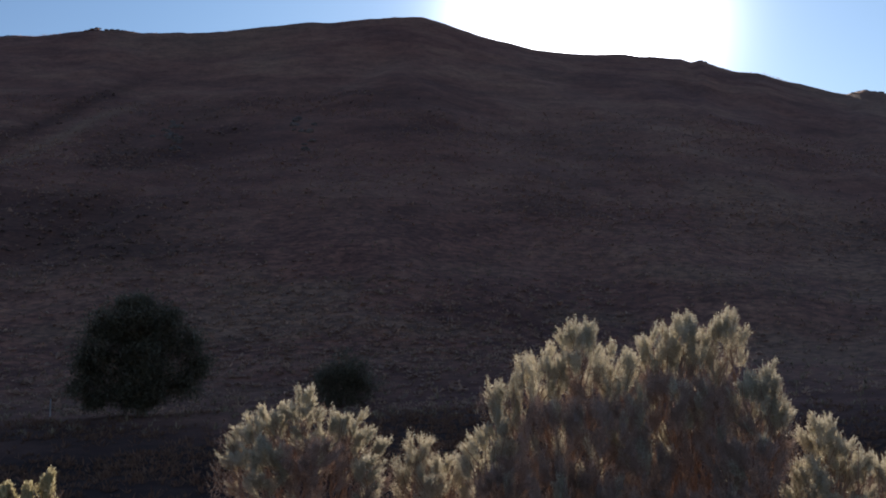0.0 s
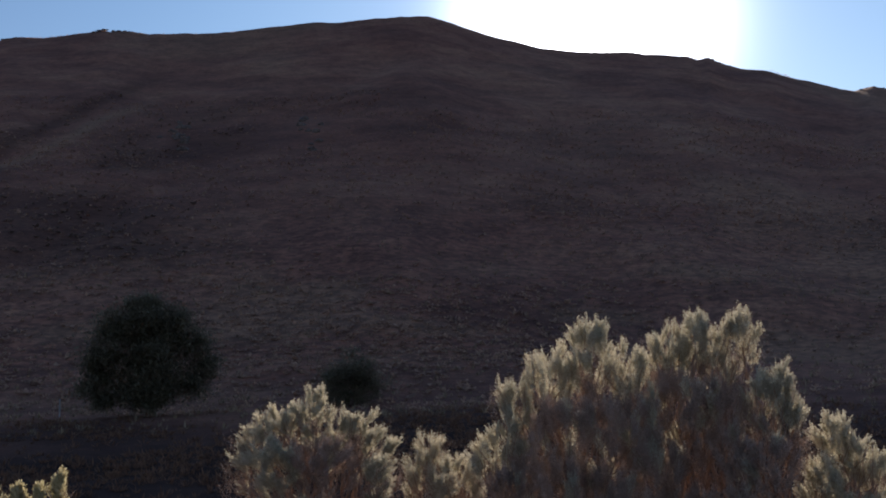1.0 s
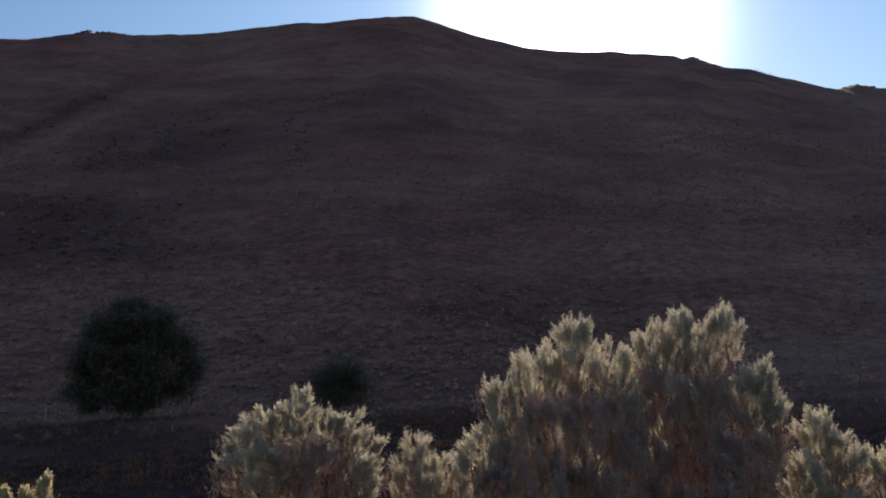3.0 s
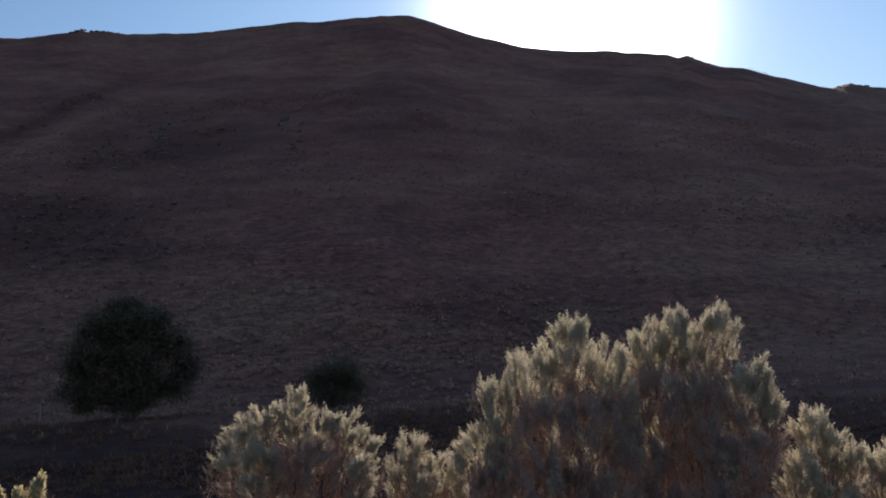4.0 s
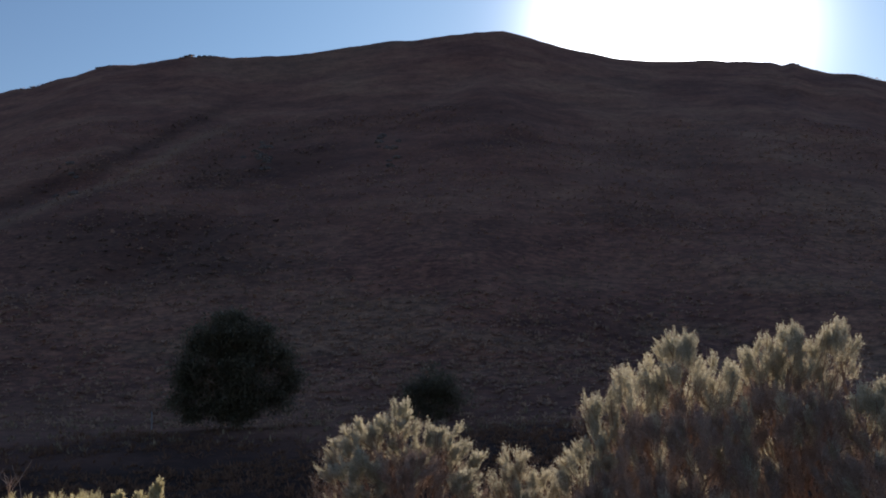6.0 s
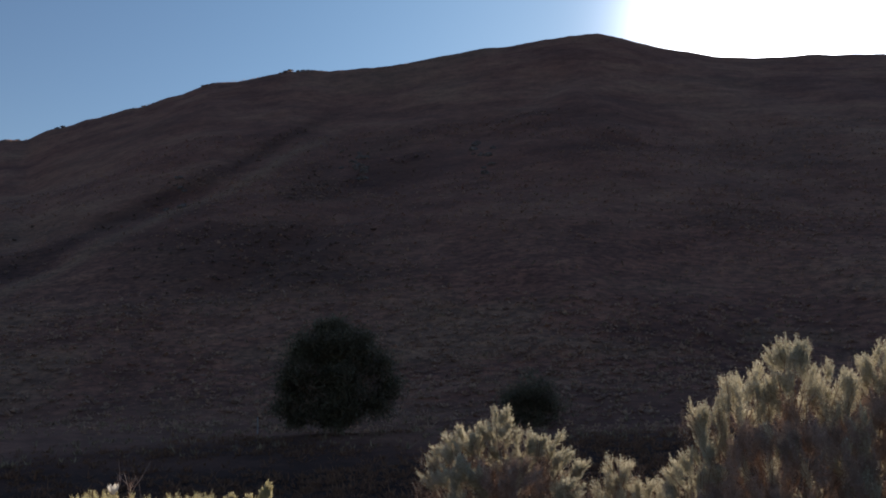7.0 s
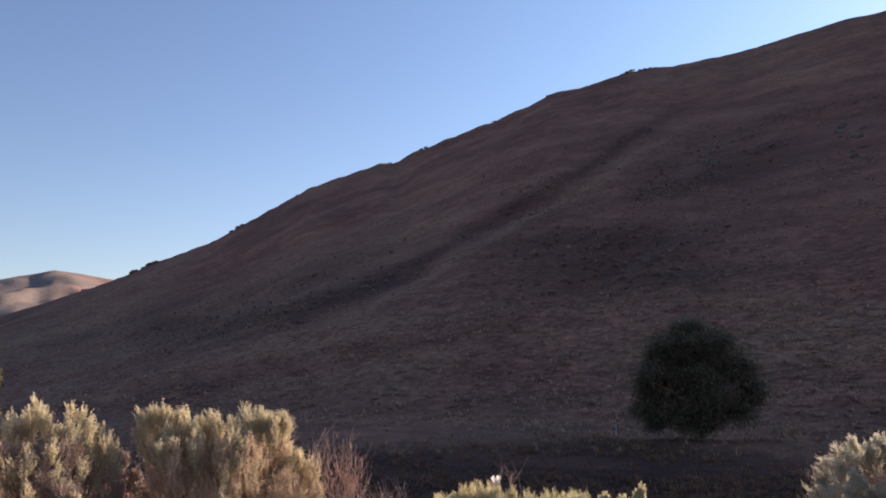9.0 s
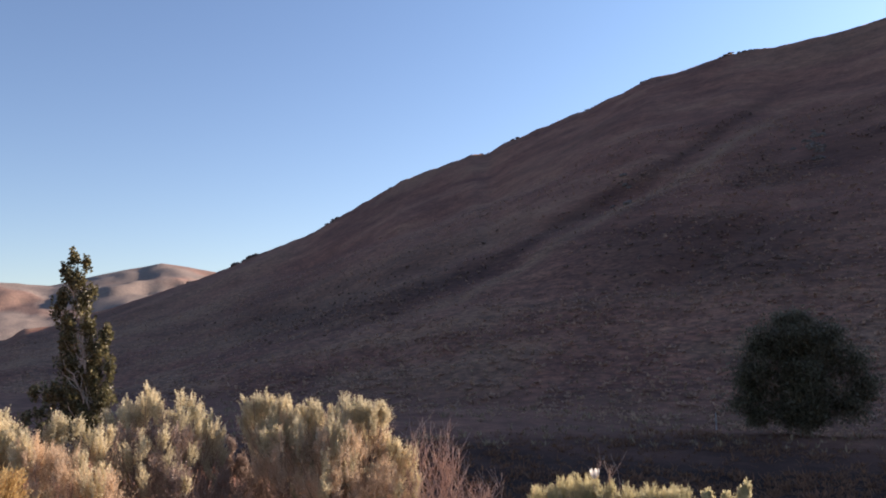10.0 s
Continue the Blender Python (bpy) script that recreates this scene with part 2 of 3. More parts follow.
def gully_line(az):
    pts = np.array(GULLY)
    return np.interp(az, pts[:, 0], pts[:, 1])


def ridge_elevation(az):
    pts = np.array(RIDGE + SPUR)
    return np.interp(az, pts[:, 0], pts[:, 1])


def far_elevation(az):
    pts = np.array(FAR)
    return np.interp(np.abs(az), pts[:, 0], pts[:, 1])


def smooth01(u):
    u = np.clip(u, 0, 1)
    return u * u * (3 - 2 * u)


def toe_distance(az):
    return 38.0 / np.maximum(np.cos(np.radians(np.clip(az, -70, 78) * 0.97)), 0.16)


def ridge_distance(az):
    return 220.0 / np.maximum(np.cos(np.radians(np.clip(az, -70, 75) * 0.88)), 0.2)


FLAT = -2.0
RAVINE = (61.3, 61.9, 62.1, 62.4)


def relief(x, y, r, toe, u):
    """Spurs and gullies that run down the slope."""
    window = smooth01(u / 0.08) * (1 - 0.97 * smooth01((u - 0.72) / 0.26))
    across = x + 0.35 * (r - toe)
    return window, window * (3.4 * fbm(across / 46, r / 190, 11, 3) + 0.4 * fbm(across / 15, r / 50, 17, 3) + 0.22 * fbm(x / 5, y / 7, 23, 3))


def land(x, y):
    """Height of the land."""
    r = np.hypot(x, y)
    az = np.degrees(np.arctan2(-x, y))
    # shoulder of the road, then a bank down to the creek flat
    z = (FLAT + 0.25) * smooth01((y - 6.6) / 7.0) - 0.25 * smooth01((y - 3.0) / 5.0)
    z = z + 0.10 * fbm(x / 1.6, y / 1.6, 3) * smooth01((r - 1.5) / 3) + 0.5 * fbm(x / 9, y / 9, 5) * smooth01((r - 12) / 10)
    # hill
    toe, top = toe_distance(az), ridge_distance(az)
    inside = smooth01((az + 110) / 25) * smooth01((96 - az) / 12)
    crest = EYE + top * np.tan(np.radians(ridge_elevation(az)))
    u = (r - toe) / (top - toe)
    climb = np.where(u <= 1, np.clip(u, 0, 1) ** 1.22, 1 - 0.55 * smooth01((u - 1) / 0.9) * 1.3)
    hill = FLAT + (crest + 0.5 - FLAT) * np.maximum(climb, -0.1)
    window, spurs = relief(x, y, r, toe, u)
    hill = hill + spurs
    el = np.degrees(np.arctan2(hill - EYE, r))
    s = el - gully_line(az) + 0.25 * fbm(x / 15, y / 15, 31, 2)
    hill = hill - window * 0.45 * np.exp(-(s / 0.9) ** 2) * smooth01((az - 16) / 8) * smooth01((58 - az) / 8)
    for a0, e0, slope, width, depth in ((52.0, 3.3, 0.30, 0.6, 0.7), (26.0, 5.0, 0.55, 0.9, 0.6), (60.0, 3.0, 0.35, 0.5, 1.2)):
        s = el - (e0 + (a0 - az) * slope + 0.5 * fbm(az / 5, az * 0 + a0, 31, 2))
        hill = hill - window * depth * np.exp(-(s / width) ** 2) * smooth01((az - a0 + 30) / 8) * smooth01((a0 + 5 - az) / 5)
    z = np.where(u > 0, z + (hill - FLAT) * inside * smooth01(u / 0.05 + 0.2), z)
    # distant hills all round
    w = smooth01((r - 650) / 750) * (1 - 0.8 * smooth01((r - 1400) / 900))
    folds = fbm(x / 170, y / 170, 41, 4)
    distant = w * (1500 * np.tan(np.radians(far_elevation(az))) * (1 - 0.10 * smooth01((r - 900) / 300)) + (20 * folds + 13 * fbm(x / 60, y / 60, 47, 4)) * (1 - smooth01((r - 1150) / 220)))
    # steep banks that run across the lower slopes of the far hills
    for r0, rise, seed in ((1010.0, 11.0, 111), (900.0, 7.0, 113), (830.0, 5.0, 117)):
        s = r - (r0 + 60 * fbm(az / 4, az * 0 + seed, seed, 3))
        distant = distant + w ** 0.3 * rise * (1 + 1.6 * fbm(az / 2.5, az * 0 + 3.0, seed + 5, 3)) * (smooth01(s / 24) - smooth01(s / 170))
    # a ravine down the face of the far hill
    s = az - np.interp(r, (850, 1000, 1120, 1300), RAVINE)
    distant = distant - w * 4.5 * np.exp(-(s / 0.6) ** 2) * smooth01((r - 820) / 150) * smooth01((1340 - r) / 120)
    return np.maximum(z, distant + FLAT) * (r > 500) + z * (r <= 500)


GULLIES = ((60.0, 1.2, 0.30, 0.55, 26.0, 0.4), (70.0, 0.6, 0.30, 0.4, 18.0, 0.35))


def cover(x, y):
    """How much dark colour (0 to 1: scrub, and shade put into the colour), pale colour (dry grass, and the gullies' lit
    edges), hazy far hill and tufted brush there is on the land.
    """
    r = np.hypot(x, y)
    az = np.degrees(np.arctan2(-x, y))
    toe, top = toe_distance(az), ridge_distance(az)
    u = (r - toe) / (top - toe)
    crest = EYE + top * np.tan(np.radians(ridge_elevation(az)))
    el = np.degrees(np.arctan2(FLAT + (crest - FLAT) * np.clip(u, 0, 1) ** 1.22 + relief(x, y, r, toe, u)[1] - EYE, r))
    on_hill = smooth01(u / 0.05) * smooth01((1.02 - u) / 0.04)
    ragged = 0.75 * fbm(x / 13, y / 13, 61, 4)
    scrub = 0 * r
    pale = 0 * r
    # gully shade joins scrub in the dark colour; lit lips go into the pale
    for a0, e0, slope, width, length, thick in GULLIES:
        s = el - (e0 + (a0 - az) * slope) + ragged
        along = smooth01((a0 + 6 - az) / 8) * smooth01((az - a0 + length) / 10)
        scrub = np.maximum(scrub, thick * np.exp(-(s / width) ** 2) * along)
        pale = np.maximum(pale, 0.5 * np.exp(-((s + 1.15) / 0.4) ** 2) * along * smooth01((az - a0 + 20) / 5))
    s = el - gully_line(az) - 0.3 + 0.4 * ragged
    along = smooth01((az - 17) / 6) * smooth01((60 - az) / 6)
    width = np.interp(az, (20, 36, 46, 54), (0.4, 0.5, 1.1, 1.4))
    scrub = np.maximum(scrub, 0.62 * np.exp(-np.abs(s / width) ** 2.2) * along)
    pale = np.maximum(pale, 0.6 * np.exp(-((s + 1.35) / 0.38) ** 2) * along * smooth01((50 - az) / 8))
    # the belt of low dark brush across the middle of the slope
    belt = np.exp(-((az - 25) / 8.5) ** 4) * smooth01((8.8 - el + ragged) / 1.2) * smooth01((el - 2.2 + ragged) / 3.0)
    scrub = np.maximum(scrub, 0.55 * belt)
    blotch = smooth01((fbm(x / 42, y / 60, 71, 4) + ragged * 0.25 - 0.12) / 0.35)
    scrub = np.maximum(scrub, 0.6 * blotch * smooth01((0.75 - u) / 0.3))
    pale = pale + 0.35 * smooth01((fbm(x / 38, y / 50, 83, 4) - 0.15) / 0.3)
    # yellower grass in streaks low on the slope
    pale = np.maximum(pale, 0.45 * smooth01((4.2 - el) / 2.2) * smooth01((fbm(x / 10, y / 4.5, 87, 4) + 0.12) / 0.4))
    # creek flat: scrub and the bank's shade share one dark colour
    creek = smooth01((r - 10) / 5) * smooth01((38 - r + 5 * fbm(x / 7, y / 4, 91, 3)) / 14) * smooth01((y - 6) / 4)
    # soil round the near bushes darkened to stand for shade, no scrub grows here
    near_shade = 0.6 * smooth01((10 - r) / 3)
    scrub, pale = scrub * on_hill + 1.0 * creek + near_shade, pale * on_hill * (1 - np.clip(scrub, 0, 1))
    # painted haze sets in past 600 m, thinner in random patches
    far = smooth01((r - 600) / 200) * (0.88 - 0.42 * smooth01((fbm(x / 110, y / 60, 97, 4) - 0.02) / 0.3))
    # tufts of brush and grass stand out on the lower slope and thin out towards the crest
    brush = on_hill * (0.2 + 0.7 * smooth01((9.5 - el + 2 * ragged) / 5.0)) * (0.75 + 0.5 * fbm(x / 25, y / 25, 101, 3))
    return np.clip(scrub, 0, 1), np.clip(pale, 0, 1), far, np.clip(brush, 0, 1)


def build_ground():
    az = np.concatenate([np.arange(-180, -40, 4.0), np.arange(-40, 84, 0.33), np.arange(84, 180, 4.0)])
    r = np.concatenate([[0.4, 1, 1.6, 2.2], np.arange(2.8, 12, 0.45), np.arange(12, 36, 0.8), np.arange(36, 60, 1.1), np.arange(60, 230, 2.0), np.arange(230, 460, 5.5),
                        np.geomspace(460, 780, 10), np.geomspace(795, 1120, 48), np.geomspace(1135, 1700, 30), np.geomspace(1750, 4800, 12)])
    A, R = np.meshgrid(np.radians(az), r)
    X, Y = -np.sin(A) * R, np.cos(A) * R
    Z = land(X, Y)
    n, k = len(az), len(r)
    verts = np.stack([X, Y, Z], -1).reshape(-1, 3)
    i, j = np.meshgrid(np.arange(k - 1), np.arange(n), indexing="ij")
    jn = (j + 1) % n
    quads = np.stack([i * n + j, (i + 1) * n + j, (i + 1) * n + jn, i * n + jn], -1).reshape(-1, 4)
    verts = np.vstack([verts, [[0, 0, float(land(np.array([0.0]), np.array([0.01]))[0])]]])
    c = len(verts) - 1
    faces = quads[:, ::-1].tolist() + [[c, (m + 1) % n, m] for m in range(n)]
    ob = mesh_object("ground", verts, faces, M_GROUND, smooth=True)
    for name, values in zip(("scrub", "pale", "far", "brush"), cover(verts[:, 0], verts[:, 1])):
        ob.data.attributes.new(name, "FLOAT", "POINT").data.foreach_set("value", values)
    tagged(ob, "brown dry grass hillside, creek flat and sunlit far hills", "ground", kind="structure")


build_ground()


def on_land(x, y):
    return float(land(np.array([float(x)]), np.array([float(y)]))[0])


# ---- plants ----
def leafy_shoots(rng, origin, along, length, count, leaf, width, open_deg=(50, 14), curve=0.10):
    """Leafy shoots: slim pointed leaves set in a spiral round each shoot, opening outwards low down and closing to a tip."""
    n = len(origin)
    a, b = sides(along)
    s = (np.arange(count)[None, :] + rng.random((n, count))) / count
    turn = np.arange(count)[None, :] * 2.39996 + rng.random((n, 1)) * 6.283 + rng.normal(0, 0.3, (n, count))
    out = a[:, None, :] * np.cos(turn)[..., None] + b[:, None, :] * np.sin(turn)[..., None]
    bend = unit(rng.normal(0, 1, (n, 3))) * curve
    base = origin[:, None, :] + along[:, None, :] * (length[:, None] * s)[..., None] + bend[:, None, :] * (length[:, None] * s ** 2)[..., None]
    opening = np.radians(open_deg[0] + (open_deg[1] - open_deg[0]) * s + rng.normal(0, 9, (n, count)))
    way = along[:, None, :] * np.cos(opening)[..., None] + out * np.sin(opening)[..., None]
    size = leaf * (1.15 - 0.5 * s) * rng.uniform(0.7, 1.3, (n, count))
    side = unit(np.cross(way, out + rng.normal(0, 0.6, (n, count, 3)))) * (width * 0.5 * rng.uniform(0.7, 1.3, (n, count)))[..., None]
    low = base + way * (size * 0.3)[..., None]
    verts = np.stack([low + side, base + way * size[..., None], low - side], 2).reshape(-1, 3)
    return verts, np.arange(len(verts)).reshape(-1, 3)


def tubes(paths, around=5):
    """Tapered round stems along lists of (point, radius)."""
    verts, faces = [], []
    for path in paths:
        pts = np.array([p for p, _ in path], float)
        d = unit(np.gradient(pts, axis=0))
        a, b = sides(d)
        start = len(verts)
        for k, (p, rad) in enumerate(path):
            for m in range(around):
                t = 2 * math.pi * m / around
                verts.append(pts[k] + (a[k] * math.cos(t) + b[k] * math.sin(t)) * rad)
        for k in range(len(path) - 1):
            for m in range(around):
                q, w = start + k * around, (m + 1) % around
                faces.append([q + m, q + w, q + around + w, q + around + m])
        faces.append([start + (len(path) - 1) * around + m for m in range(around)])
    return np.array(verts), faces


def stem_path(rng, a, b, r0, r1, steps=6, sag=0.12, wobble=0.03):
    """A crooked stem from a to b that leaves the ground steeply."""
    a, b = np.array(a, float), np.array(b, float)
    span = np.linalg.norm(b - a)
    out = []
    for k in range(steps + 1):
        s = k / steps
        p = a + (b - a) * np.array([s ** (1 + sag * 3), s ** (1 + sag * 3), s])
        if 0 < k < steps:
            p = p + rng.normal(0, wobble * span, 3) * np.array([1, 1, 0.4])
        out.append((p, r0 + (r1 - r0) * s ** 0.8))
    return out


def shrub(name, lumps, seed, label, leaf_mat=None, inner_mat=None, density=1.0, leaf=0.015, width=0.0055, shoot=(0.05, 0.11), splay=0.6, green=0.5, dryness=0.88, opening=(50, 14), category="shrub", group="sagebrush beside the road"):
    """A many-stemmed shrub. lumps: the crowns (x, y, top, radius) in which its stems end; a negative radius marks the drier body below them.
    splay: how far the plumes of shoots turn outwards; green: how much of a crown's depth is green before it goes over to dry tan; dryness: the share of dry heads in its body."""
    leaf_mat, inner_mat = leaf_mat or M_SAGE, inner_mat or M_SAGE_INNER
    rng = np.random.default_rng(seed)
    cx, cy = np.mean([p[0] for p in lumps]), np.mean([p[1] for p in lumps])
    gz = on_land(cx, cy)
    root = tagged(new(name), label, category, group)
    root.location = (cx, cy, gz)
    reach = max(0.3, max(math.hypot(p[0] - cx, p[1] - cy) for p in lumps))
    for x, y, top, rad in lumps:
        body, rad = rad < 0, abs(rad)
        x, y, top = x - cx, y - cy, top - gz
        tall = min(top * 0.7, max(2.6 * rad, 0.4))  # leafy depth of the crown
        low = top - tall
        foot = np.array([x * 0.22 + rng.normal(0, 0.03), y * 0.22 + rng.normal(0, 0.03), -0.05])
        paths = [stem_path(rng, foot, (x, y, low + tall * 0.35), 0.012 + rad * 0.05, 0.006, wobble=0.04)]
        fork = paths[0]
        ends = []
        for k in range(int(10 + 60 * rad)):
            p0, r0 = fork[rng.integers(2, 6)]
            t = rng.random() * 6.283
            q = rad * math.sqrt(rng.random())
            e = np.array([x + q * math.cos(t), y + q * math.sin(t), low + tall * rng.uniform(0.2, 0.85)])
            paths.append(stem_path(rng, p0, e, min(r0, 0.006), 0.0018, 4, 0.05, 0.05))
            ends.append(e)
        sv, sf = tubes(paths, 4)
        stem = tagged(mesh_object("stem", sv, sf, M_BARK, root), "forking brown woody stem", kind="stuff")
        # heads of plumes over the crown's dome and down its sides, with shaded gaps between them; a plume is a tight bundle of short shoots
        cap, side = math.pi * rad * rad * 1.5, 2 * math.pi * rad * tall * 0.62
        heads = max(4, int(density * (cap + side) / 0.0185))
        on_cap = rng.random(heads) < cap / (cap + side)
        on_cap[:max(2, heads // 5)] = True
        t = np.arange(heads) * 2.39996 + rng.normal(0, 0.4, heads)
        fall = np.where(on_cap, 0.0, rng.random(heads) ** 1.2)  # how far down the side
        q = np.where(on_cap, np.sqrt(rng.random(heads)), 1.0 - 0.25 * fall - 0.4 * rng.random(heads) ** 2)
        lobed = 0.96 + 0.13 * np.sin(3 * t + seed + 9 * x) + 0.08 * np.sin(5 * t - 2 * seed + 7 * y)
        dome = np.sqrt(np.maximum(0.02, 1 - (q * 0.93) ** 2))
        tip = np.stack([x + rad * q * lobed * np.cos(t), y + rad * q * lobed * np.sin(t), top - (1 - dome) * 1.15 * rad - fall * (tall - rad * 0.7) + rng.normal(0, 0.022, heads)], -1)
        away = np.array([x, y, 0.0]) / reach * 0.45 * splay  # outer crowns lean away from the middle of the bush
        out = (q * splay * np.where(on_cap, 0.9, 1.25))[:, None] * np.stack([np.cos(t), np.sin(t), 0 * t], -1)
        way = unit(out + np.array([0, 0, 1.0]) + away + rng.normal(0, 0.13, (heads, 3)))
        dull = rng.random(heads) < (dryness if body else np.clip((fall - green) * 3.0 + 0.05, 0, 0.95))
        crew = 6
        ra, rb = sides(way)
        tt, qq = np.arange(crew)[None] * 2.39996 + rng.random((heads, 1)) * 6.283 + rng.normal(0, 0.3, (heads, crew)), np.sqrt((np.arange(crew)[None] + rng.random((heads, crew)) * 0.8) / crew)
        off = ra[:, None] * (np.cos(tt) * qq)[..., None] + rb[:, None] * (np.sin(tt) * qq)[..., None]
        small = min(1.0, 0.25 + rad / 0.14)
        tip = (tip[:, None] + off * rng.uniform(0.034, 0.056, (heads, 1, 1)) * small - way[:, None] * (0.062 * small * qq ** 1.6 + rng.normal(0, 0.011, qq.shape))[..., None]).reshape(-1, 3)
        way = unit(way[:, None] + off * (0.25 + 0.35 * splay) + rng.normal(0, 0.09, (heads, crew, 3))).reshape(-1, 3)
        n, dull = heads * crew, np.repeat(dull, crew)
        per = 9
        girth = rng.uniform(0.011, 0.021, n)
        ra, rb = sides(way)
        tt, qq = rng.random((n, per)) * 6.283, np.sqrt(rng.random((n, per)))
        off = ra[:, None] * (np.cos(tt) * qq)[..., None] + rb[:, None] * (np.sin(tt) * qq)[..., None]
        L = rng.uniform(shoot[0], shoot[1], (n, per))
        drop = 0.04 * qq ** 1.7 + 0.03 * rng.random((n, per)) ** 2 - 0.012
        end = tip[:, None] + off * girth[:, None, None] - way[:, None] * drop[..., None]
        d = unit(way[:, None] + off * 0.32 + rng.normal(0, 0.08, (n, per, 3)))
        origin = end - d * L[..., None]
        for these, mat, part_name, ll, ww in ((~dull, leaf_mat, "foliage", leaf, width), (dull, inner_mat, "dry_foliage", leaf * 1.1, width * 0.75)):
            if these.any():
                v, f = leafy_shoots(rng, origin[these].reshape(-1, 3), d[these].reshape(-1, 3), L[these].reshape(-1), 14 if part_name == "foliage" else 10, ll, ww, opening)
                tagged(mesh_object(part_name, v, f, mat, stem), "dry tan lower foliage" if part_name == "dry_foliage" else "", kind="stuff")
        # twiggy, browner growth inside
        m = int(density * (60 + 1500 * rad * rad + 160 * rad))
        pick = rng.integers(0, len(ends), m)
        e = np.array(ends)[pick] + rng.normal(0, 1, (m, 3)) * np.array([0.2 * rad, 0.2 * rad, 0.03])
        e[:, 2] -= rng.random(m) * tall * 0.8
        e[:, 2] = np.clip(e[:, 2], 0.04, low + tall * 0.45)
        di = unit(np.stack([rng.normal(0, 0.4, m), rng.normal(0, 0.4, m), np.ones(m)], -1))
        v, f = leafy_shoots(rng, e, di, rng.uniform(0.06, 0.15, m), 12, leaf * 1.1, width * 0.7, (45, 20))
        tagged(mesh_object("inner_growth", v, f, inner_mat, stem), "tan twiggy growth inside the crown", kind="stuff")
    return root


SAGE = "grey-green big sagebrush with brown woody stems, backlit by low sun"
shrub("sagebrush", [(-1.38, 5.44, 0.85, 0.106), (-1.27, 5.46, 1.02, 0.151), (-1.11, 5.5, 1.11, 0.151), (-0.91, 5.53, 1.17, 0.17), (-0.75, 5.56, 1.02, 0.132), (-0.66, 5.57, 1.02, 0.076),
                    (-0.55, 5.58, 1.0, 0.125), (-0.41, 5.59, 0.84, 0.113), (-0.49, 5.28, 0.8, 0.143), (-0.84, 5.19, 0.90, -0.248), (-1.12, 5.19, 0.9, 0.215)], 1, "rounded pale grey-green sagebrush with tan inner twigs, rim-lit", splay=0.85)
shrub("sagebrush", [(-0.19, 5.9, 0.83, 0.12), (-0.31, 5.9, 0.7, 0.1), (-0.02, 5.91, 0.67, 0.139), (0.15, 5.9, 0.64, 0.12), (-0.14, 5.66, 0.65, 0.153)], 2, "low yellowish sagebrush with one taller spike between larger bushes", shoot=(0.09, 0.16))
shrub("sagebrush", [(0.21, 5.3, 0.90, 0.155), (0.36, 5.29, 0.98, 0.125), (0.42, 5.09, 0.8, -0.138), (0.28, 5.0, 0.72, -0.152)], 3, "small pale sagebrush leaning out from a tall bush")
shrub("sagebrush", [(0.4, 5.49, 1.25, 0.156), (0.62, 5.47, 1.42, 0.178), (0.9, 5.43, 1.56, 0.193), (1.12, 5.39, 1.39, 0.156), (0.65, 5.17, 1.12, -0.246), (0.94, 5.07, 1.12, -0.261),
                    (0.67, 4.96, 0.78, -0.236), (0.96, 4.81, 0.7, -0.199)], 4, "tall grey-green sagebrush with spiky crowns and a shaded brown body", density=1.2, splay=0.25, shoot=(0.06, 0.13), green=0.55, dryness=0.85)
shrub("sagebrush", [(1.37, 5.43, 1.53, 0.15), (1.54, 5.39, 1.60, 0.15), (1.67, 5.35, 1.47, 0.15), (1.82, 5.3, 1.60, 0.125), (1.36, 5.13, 1.24, -0.251), (1.61, 5.05, 1.2, -0.215), (1.26, 4.84, 0.69, -0.169), (1.17, 4.95, 0.92, -0.2), (1.10, 5.1, 1.12, -0.18)], 5,
      "tall many-crowned sagebrush, pale tips glowing against the hill", density=1.2, splay=0.25, shoot=(0.06, 0.13), green=0.55, dryness=0.85)
shrub("sagebrush", [(1.79, 4.89, 1.24, 0.162), (1.89, 4.85, 1.28, 0.112), (1.93, 4.83, 1.08, 0.105), (1.56, 4.75, 0.91, -0.169), (1.69, 4.6, 0.93, -0.199), (1.44, 4.53, 0.71, -0.16)], 6,
      "mid-height sagebrush with a golden rim beside taller bushes")
shrub("sagebrush", [(2.19, 4.94, 0.98, 0.153), (2.29, 4.89, 0.89, 0.139), (2.38, 4.85, 0.77, 0.131), (2.04, 4.79, 0.77, 0.176), (2.14, 4.63, 0.64, 0.172)], 7, "low sloping sagebrush with grey tips")
shrub("sagebrush", [(2.52, 4.9, 0.76, 0.126), (2.66, 4.83, 0.82, 0.167), (2.79, 4.75, 0.92, 0.186), (2.87, 4.7, 0.73, 0.167)], 8, SAGE)
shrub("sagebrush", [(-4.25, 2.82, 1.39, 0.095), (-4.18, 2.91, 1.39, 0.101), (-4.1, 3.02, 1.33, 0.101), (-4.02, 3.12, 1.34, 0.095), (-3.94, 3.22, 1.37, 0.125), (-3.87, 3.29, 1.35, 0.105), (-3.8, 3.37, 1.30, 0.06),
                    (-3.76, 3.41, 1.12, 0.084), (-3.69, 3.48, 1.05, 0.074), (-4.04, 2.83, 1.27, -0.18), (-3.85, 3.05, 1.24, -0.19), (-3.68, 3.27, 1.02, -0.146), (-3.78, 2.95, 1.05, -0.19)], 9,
      "sunlit sagebrush with pale green crowns over a tan twiggy body", M_SAGE_SUNLIT, M_SUNLIT_INNER, density=1.6, splay=0.15, green=0.4, dryness=0.7)
